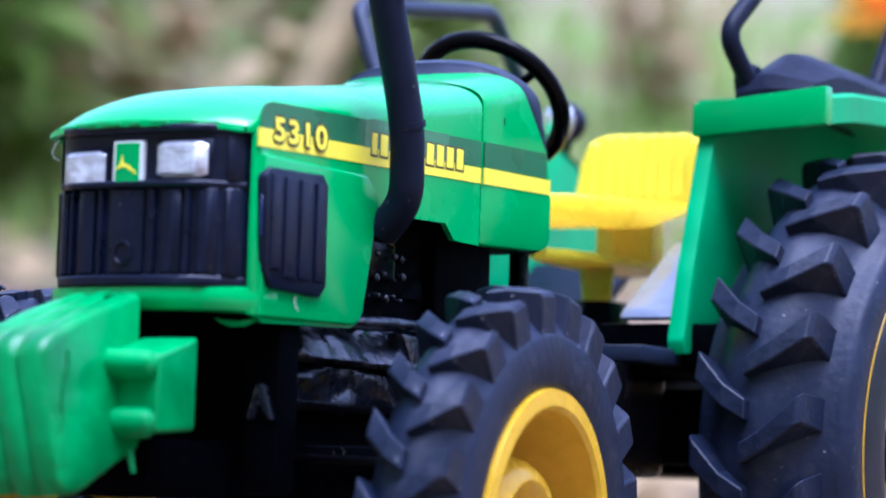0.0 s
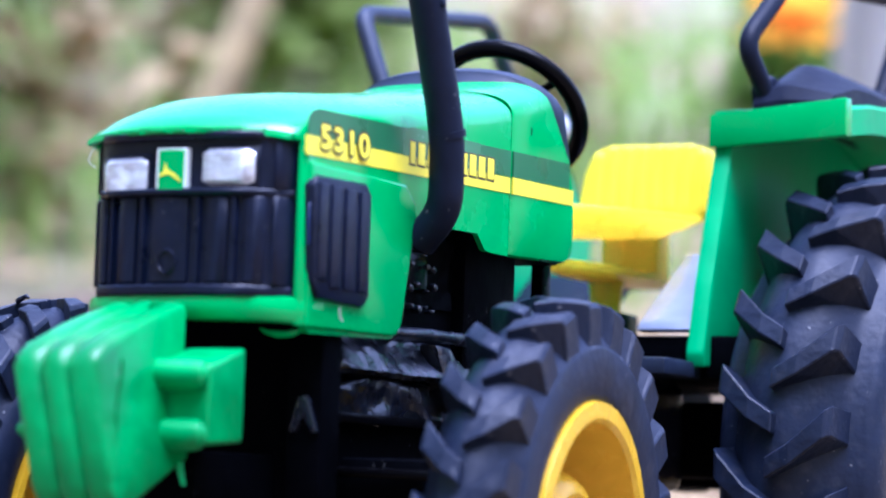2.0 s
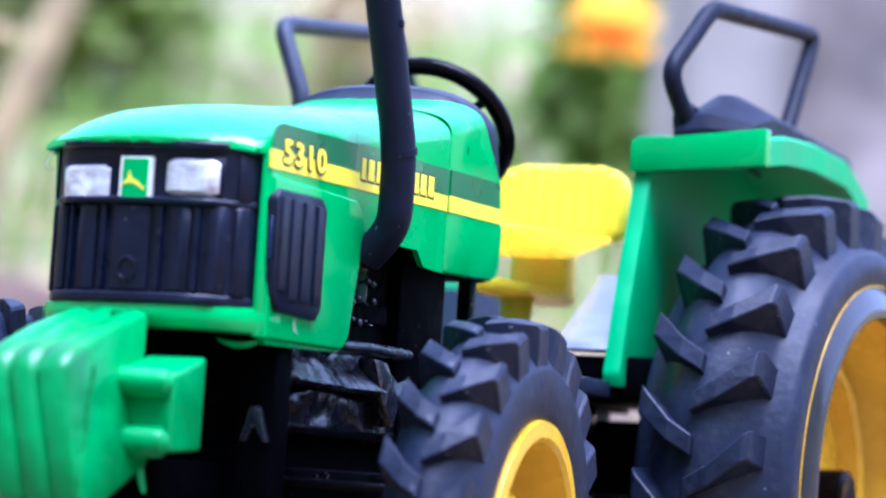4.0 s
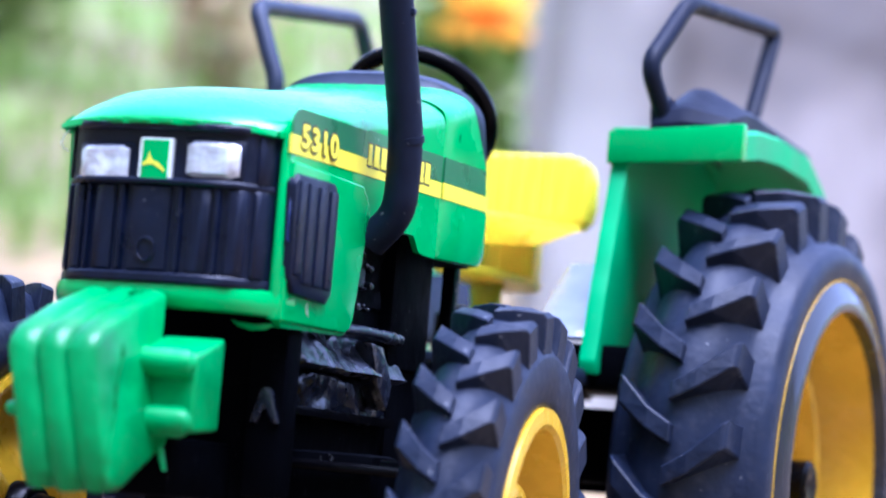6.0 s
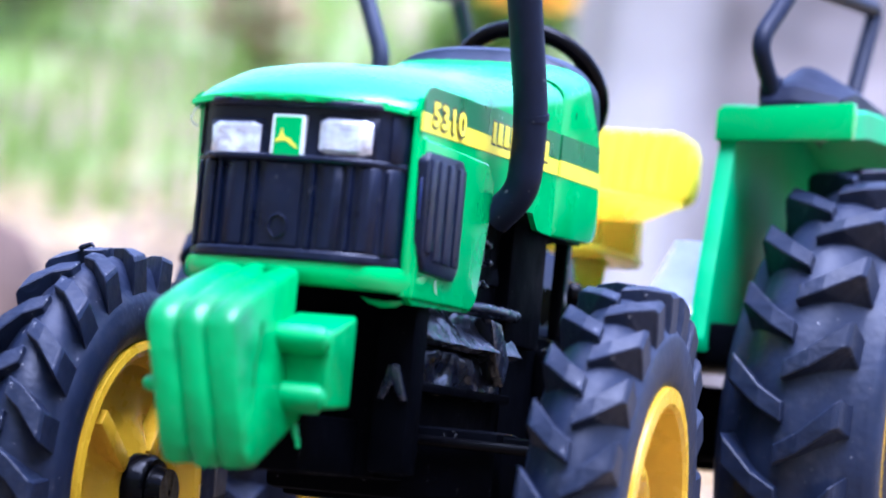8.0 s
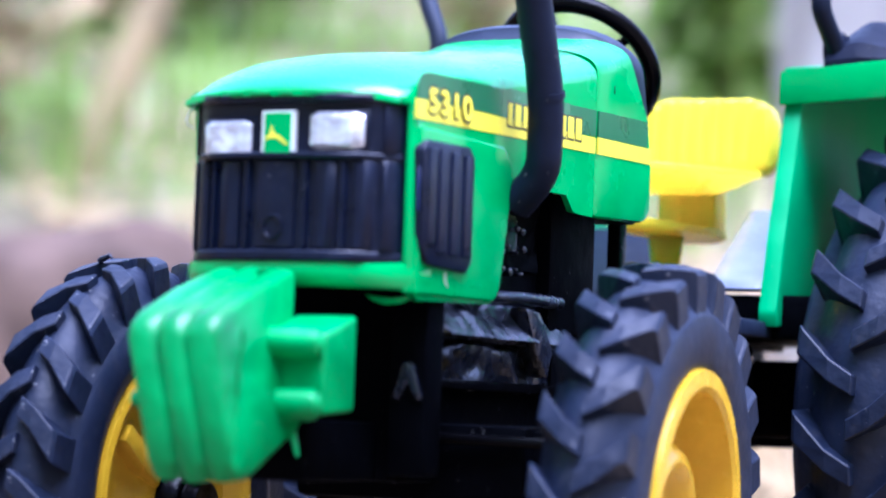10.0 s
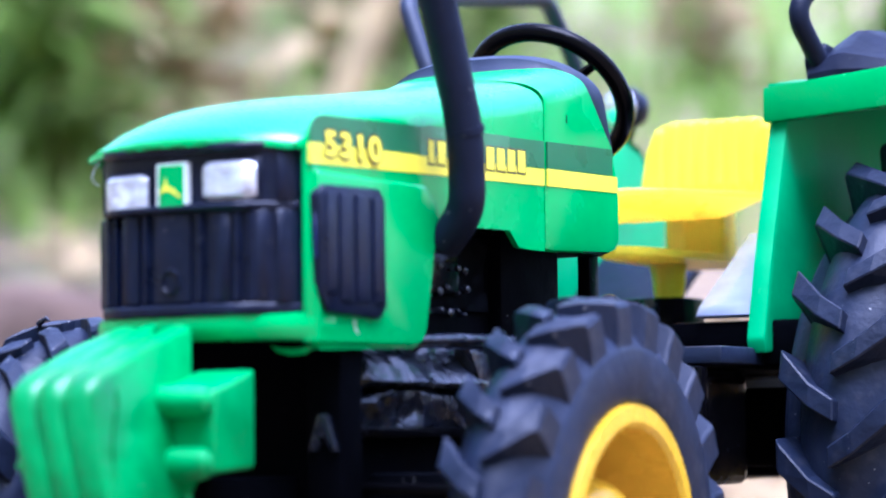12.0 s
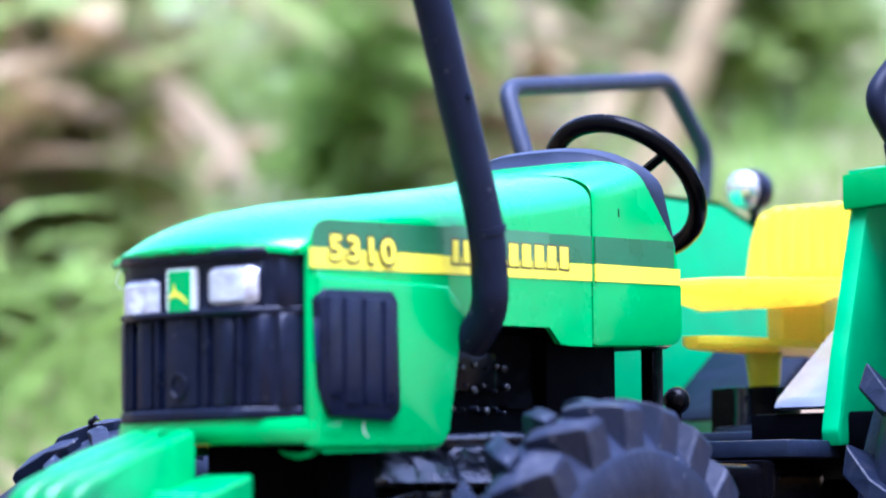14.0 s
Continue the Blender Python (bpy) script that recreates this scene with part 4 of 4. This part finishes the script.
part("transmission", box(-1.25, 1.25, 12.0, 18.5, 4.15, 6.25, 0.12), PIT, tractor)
# added dark block that fills the shaded space under the bonnet
part("cowl_filler", box(-1.4, 1.5, 6.3, 8.3, 6.0, 9.6, 0.1), PIT, tractor)
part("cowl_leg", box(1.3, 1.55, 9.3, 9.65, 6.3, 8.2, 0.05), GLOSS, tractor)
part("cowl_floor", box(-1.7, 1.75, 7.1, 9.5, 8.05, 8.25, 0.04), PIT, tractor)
pedestal = part("seat_pedestal", box(-0.6, 0.85, 14.45, 15.4, 6.5, 7.6, 0.08), GLOSS, tractor)
part("spring_column", tube([(0.14, 14.5, 6.6), (0.14, 14.5, 7.58)], 0.2, 20), CASTING, pedestal)
part("foot_plate", box(-0.25, 1.3, 14.0, 15.8, 6.5, 6.86, 0.08), SLATE, pedestal)
part("pedestal_step", box(-0.9, 2.0, 12.9, 16.6, 6.5, 6.72, 0.06), SLATE, tractor)
part("gear_lever", tube([(1.2, 10.6, 6.2), (1.45, 10.2, 7.1)], 0.07, 8), GLOSS, tractor)
one = bmesh.new()
bmesh.ops.create_uvsphere(one, u_segments=16, v_segments=10, radius=0.24)
bmesh.ops.translate(one, verts=one.verts, vec=(1.47, 10.15, 7.2))
part("lever_knob", one, GLOSS, tractor)
part("front_axle", box(-1.0, 4.0, 2.9, 3.7, 3.1, 4.35, 0.1), PIT, tractor)
part("axle_arm", tube([(-0.9, 3.3, 4.3), (-2.4, 3.3, 4.3), (-3.3, 3.35, 4.0)], [0.4, 0.36, 0.36], 14), GLOSS, tractor)
one = lathe([(-4.4, 0.62), (-3.55, 0.62), (-3.45, 0.55), (-3.45, 0.45), (-3.2, 0.4), (-3.2, 0.05), (-4.4, 0.05)], 28)
bmesh.ops.translate(one, verts=one.verts, vec=(0.0, 3.35, 2.92))
part("steering_knuckle", one, GLOSS, tractor)
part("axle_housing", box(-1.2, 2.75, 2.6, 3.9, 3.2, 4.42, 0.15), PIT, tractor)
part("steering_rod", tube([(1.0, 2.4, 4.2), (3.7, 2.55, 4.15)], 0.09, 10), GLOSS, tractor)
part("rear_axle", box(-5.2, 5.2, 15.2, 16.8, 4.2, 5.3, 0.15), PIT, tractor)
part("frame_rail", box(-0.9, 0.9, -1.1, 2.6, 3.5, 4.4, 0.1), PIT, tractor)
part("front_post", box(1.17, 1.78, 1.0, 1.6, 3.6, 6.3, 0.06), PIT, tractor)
part("post_foot", prism([(1.26, 4.75), (1.42, 5.3), (1.58, 5.3), (1.76, 4.75), (1.64, 4.75), (1.5, 5.02), (1.38, 4.75)], "y", 0.92, 1.02, 0.03), CASTING, tractor)
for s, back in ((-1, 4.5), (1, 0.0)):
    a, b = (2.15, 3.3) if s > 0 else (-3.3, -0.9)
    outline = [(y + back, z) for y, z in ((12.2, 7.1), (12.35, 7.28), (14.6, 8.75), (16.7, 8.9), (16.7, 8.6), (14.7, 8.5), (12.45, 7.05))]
    # near board pale, far board near black: reflected light put into the colours
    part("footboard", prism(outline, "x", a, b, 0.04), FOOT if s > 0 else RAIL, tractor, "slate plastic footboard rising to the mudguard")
part("rear_axle_housing", box(1.3, 4.6, 14.0, 17.2, 4.4, 5.85, 0.2, 3), PIT, tractor)
part("mudguard_floor", box(1.6, 4.5, 12.3, 17.0, 6.2, 7.0, 0.1), PIT, tractor)
part("pedestal_plinth", box(-1.6, 2.15, 12.5, 17.0, 6.1, 6.5, 0.06), PIT, tractor)
part("step_plate", box(1.3, 3.4, 10.6, 13.2, 6.2, 6.5, 0.06), SLATE, tractor)
tank = part("fuel_tank", box(1.25, 3.1, 8.6, 12.4, 4.1, 6.1, 0.25, 3), GLOSS, tractor, "gloss black plastic fuel tank")
part("tank_cap", tube([(2.2, 8.7, 5.2), (2.2, 8.4, 5.2)], 0.55, 18), GLOSS, tank)
part("tank_band", box(1.2, 3.16, 10.3, 10.6, 4.05, 6.16, 0.1), GLOSS, tank)
part("bonnet_tab", prism([(1.15, 6.28), (1.3, 6.24), (1.6, 6.22), (1.84, 6.25), (1.86, 6.21), (1.72, 6.14), (1.5, 6.12), (1.28, 6.18)], "y", 0.1, 0.2, 0.01), GREEN, tractor)

# ---- front weights ----
rows = []
for k in range(49):
    q = k / 48
    g = abs(math.sin(math.pi * q * 3)) ** 0.6
    d = 0.085 * (1 - g) + 0.012 * math.sin(9 * q) if 0 < k < 48 else 0.13
    top_x, low_x, back_x = -0.7 + 1.42 * q, -0.34 + 1.34 * q, -0.84 + 1.4 * q
    rows.append([(back_x, -1.0, 6.58 - d), (top_x * 0.5 + back_x * 0.5, -2.2, 6.24 - d), (top_x, -3.3 + d, 5.85 - d), (top_x, -3.5 + d, 5.68 - d), (top_x * 0.97, -3.6 + d, 5.45), (low_x, -3.5 + d, 3.78), (low_x, -3.3 + d, 3.48 + d), (low_x, -2.9, 3.5 + d), (low_x, -1.5, 4.2 + d), (back_x, -1.0, 4.5)])
weights = part("front_weight", loft(rows, caps=True), GREEN_PLASTIC, tractor, "ridged green plastic front weight block", angle=55)
part("flash_tag", prism([(0.02, 6.48), (0.14, 6.56), (0.26, 6.55), (0.3, 6.46)], "y", -1.25, -1.1, 0.02), GREEN_PLASTIC, weights)
part("flash_tag", tube([(1.05, -1.8, 4.2), (1.17, -1.84, 3.88)], [0.06, 0.03], 8), GREEN_PLASTIC, weights)
ridge = [(1.13 - 0.09 * u, -3.5 + 0.03 * math.sin(13 * u), 5.6 - 1.8 * u) for u in [n / 24 for n in range(25)]]
part("moulding_flash", tube(ridge, [0.014 + 0.02 * abs(math.sin(4.1 * n)) for n in range(25)], 6), GREEN_PLASTIC, weights)
part("side_nub", tube([(-0.74, -3.2, 4.6), (-0.66, -3.2, 4.6), (-0.4, -3.2, 4.6)], [0.08, 0.12, 0.12], 12), GREEN_PLASTIC, weights)
one = bmesh.new()
bmesh.ops.create_cube(one, size=1.0)
for v in one.verts:
    back = v.co.y > 0
    x = 0.5 if v.co.x < 0 else (1.5 if back else 1.55)
    z = (5.92 if back else 5.6) if v.co.z > 0 else (4.52 if back else 4.45)
    v.co = Vector((x, -0.78 if back else -1.85, z))
bmesh.ops.bevel(one, geom=list(one.edges), offset=0.08, segments=3, affect="EDGES", profile=0.6)
part("weight_hook", one, GREEN_PLASTIC, weights)
for z in (5.46, 4.6):
    part("hook_ledge", tube([(0.4, -1.9, z), (1.36, -1.9, z), (1.46, -1.89, z), (1.52, -1.86, z)], [0.23, 0.23, 0.2, 0.1], 16), GREEN_PLASTIC, weights)

part("mould_pit", box(1.93, 1.993, 7.7, 7.735, 10.16, 10.3, 0.005, 1), PIT, tractor)
part("screw_hole", tube([(-3.26, 18.7, 8.02), (-3.2, 18.7, 8.02)], 0.13, 12), PIT, tractor)

# ---- moulding threads left on the plastic ----
part("moulding_thread", tube([(-1.74, -0.05, 9.1), (-1.83, -0.1, 9.0), (-1.88, -0.12, 8.86), (-1.84, -0.1, 8.78), (-1.78, -0.05, 8.74)], 0.01, 6), WHITE, tractor)
part("moulding_flash", prism([(-1.72, 9.0), (-1.84, 9.02), (-1.86, 9.22), (-1.74, 9.3)], "y", -0.06, -0.03), GREEN, tractor, smooth=False)
part("moulding_thread", tube([(-4.75, 2.2, 6.84), (-4.7, 2.2, 6.88), (-4.6, 2.15, 6.9), (-4.5, 2.1, 6.93), (-4.44, 2.1, 6.89)], [0.05, 0.05, 0.045, 0.04, 0.02], 8), BLACK, tractor)
part("scratch_mark", tube([(2.022, 1.04, 6.66), (2.026, 1.0, 6.6), (2.026, 1.03, 6.5), (2.024, 1.13, 6.44)], [0.008, 0.014, 0.016, 0.006], 6), WHITE, tractor, "pale scratch in the green paint")
for k in range(9):
    x = -1.2 + 0.3 * k + 0.1 * (k % 3)
    part("moulding_flash", box(x, x + 0.22 + 0.05 * (k % 2), bow(x) - 0.16, bow(x) - 0.1, 9.14 + 0.01 * (k % 3), 9.18 + 0.015 * (k % 2), 0.012, 1), GREEN, tractor, smooth=False)
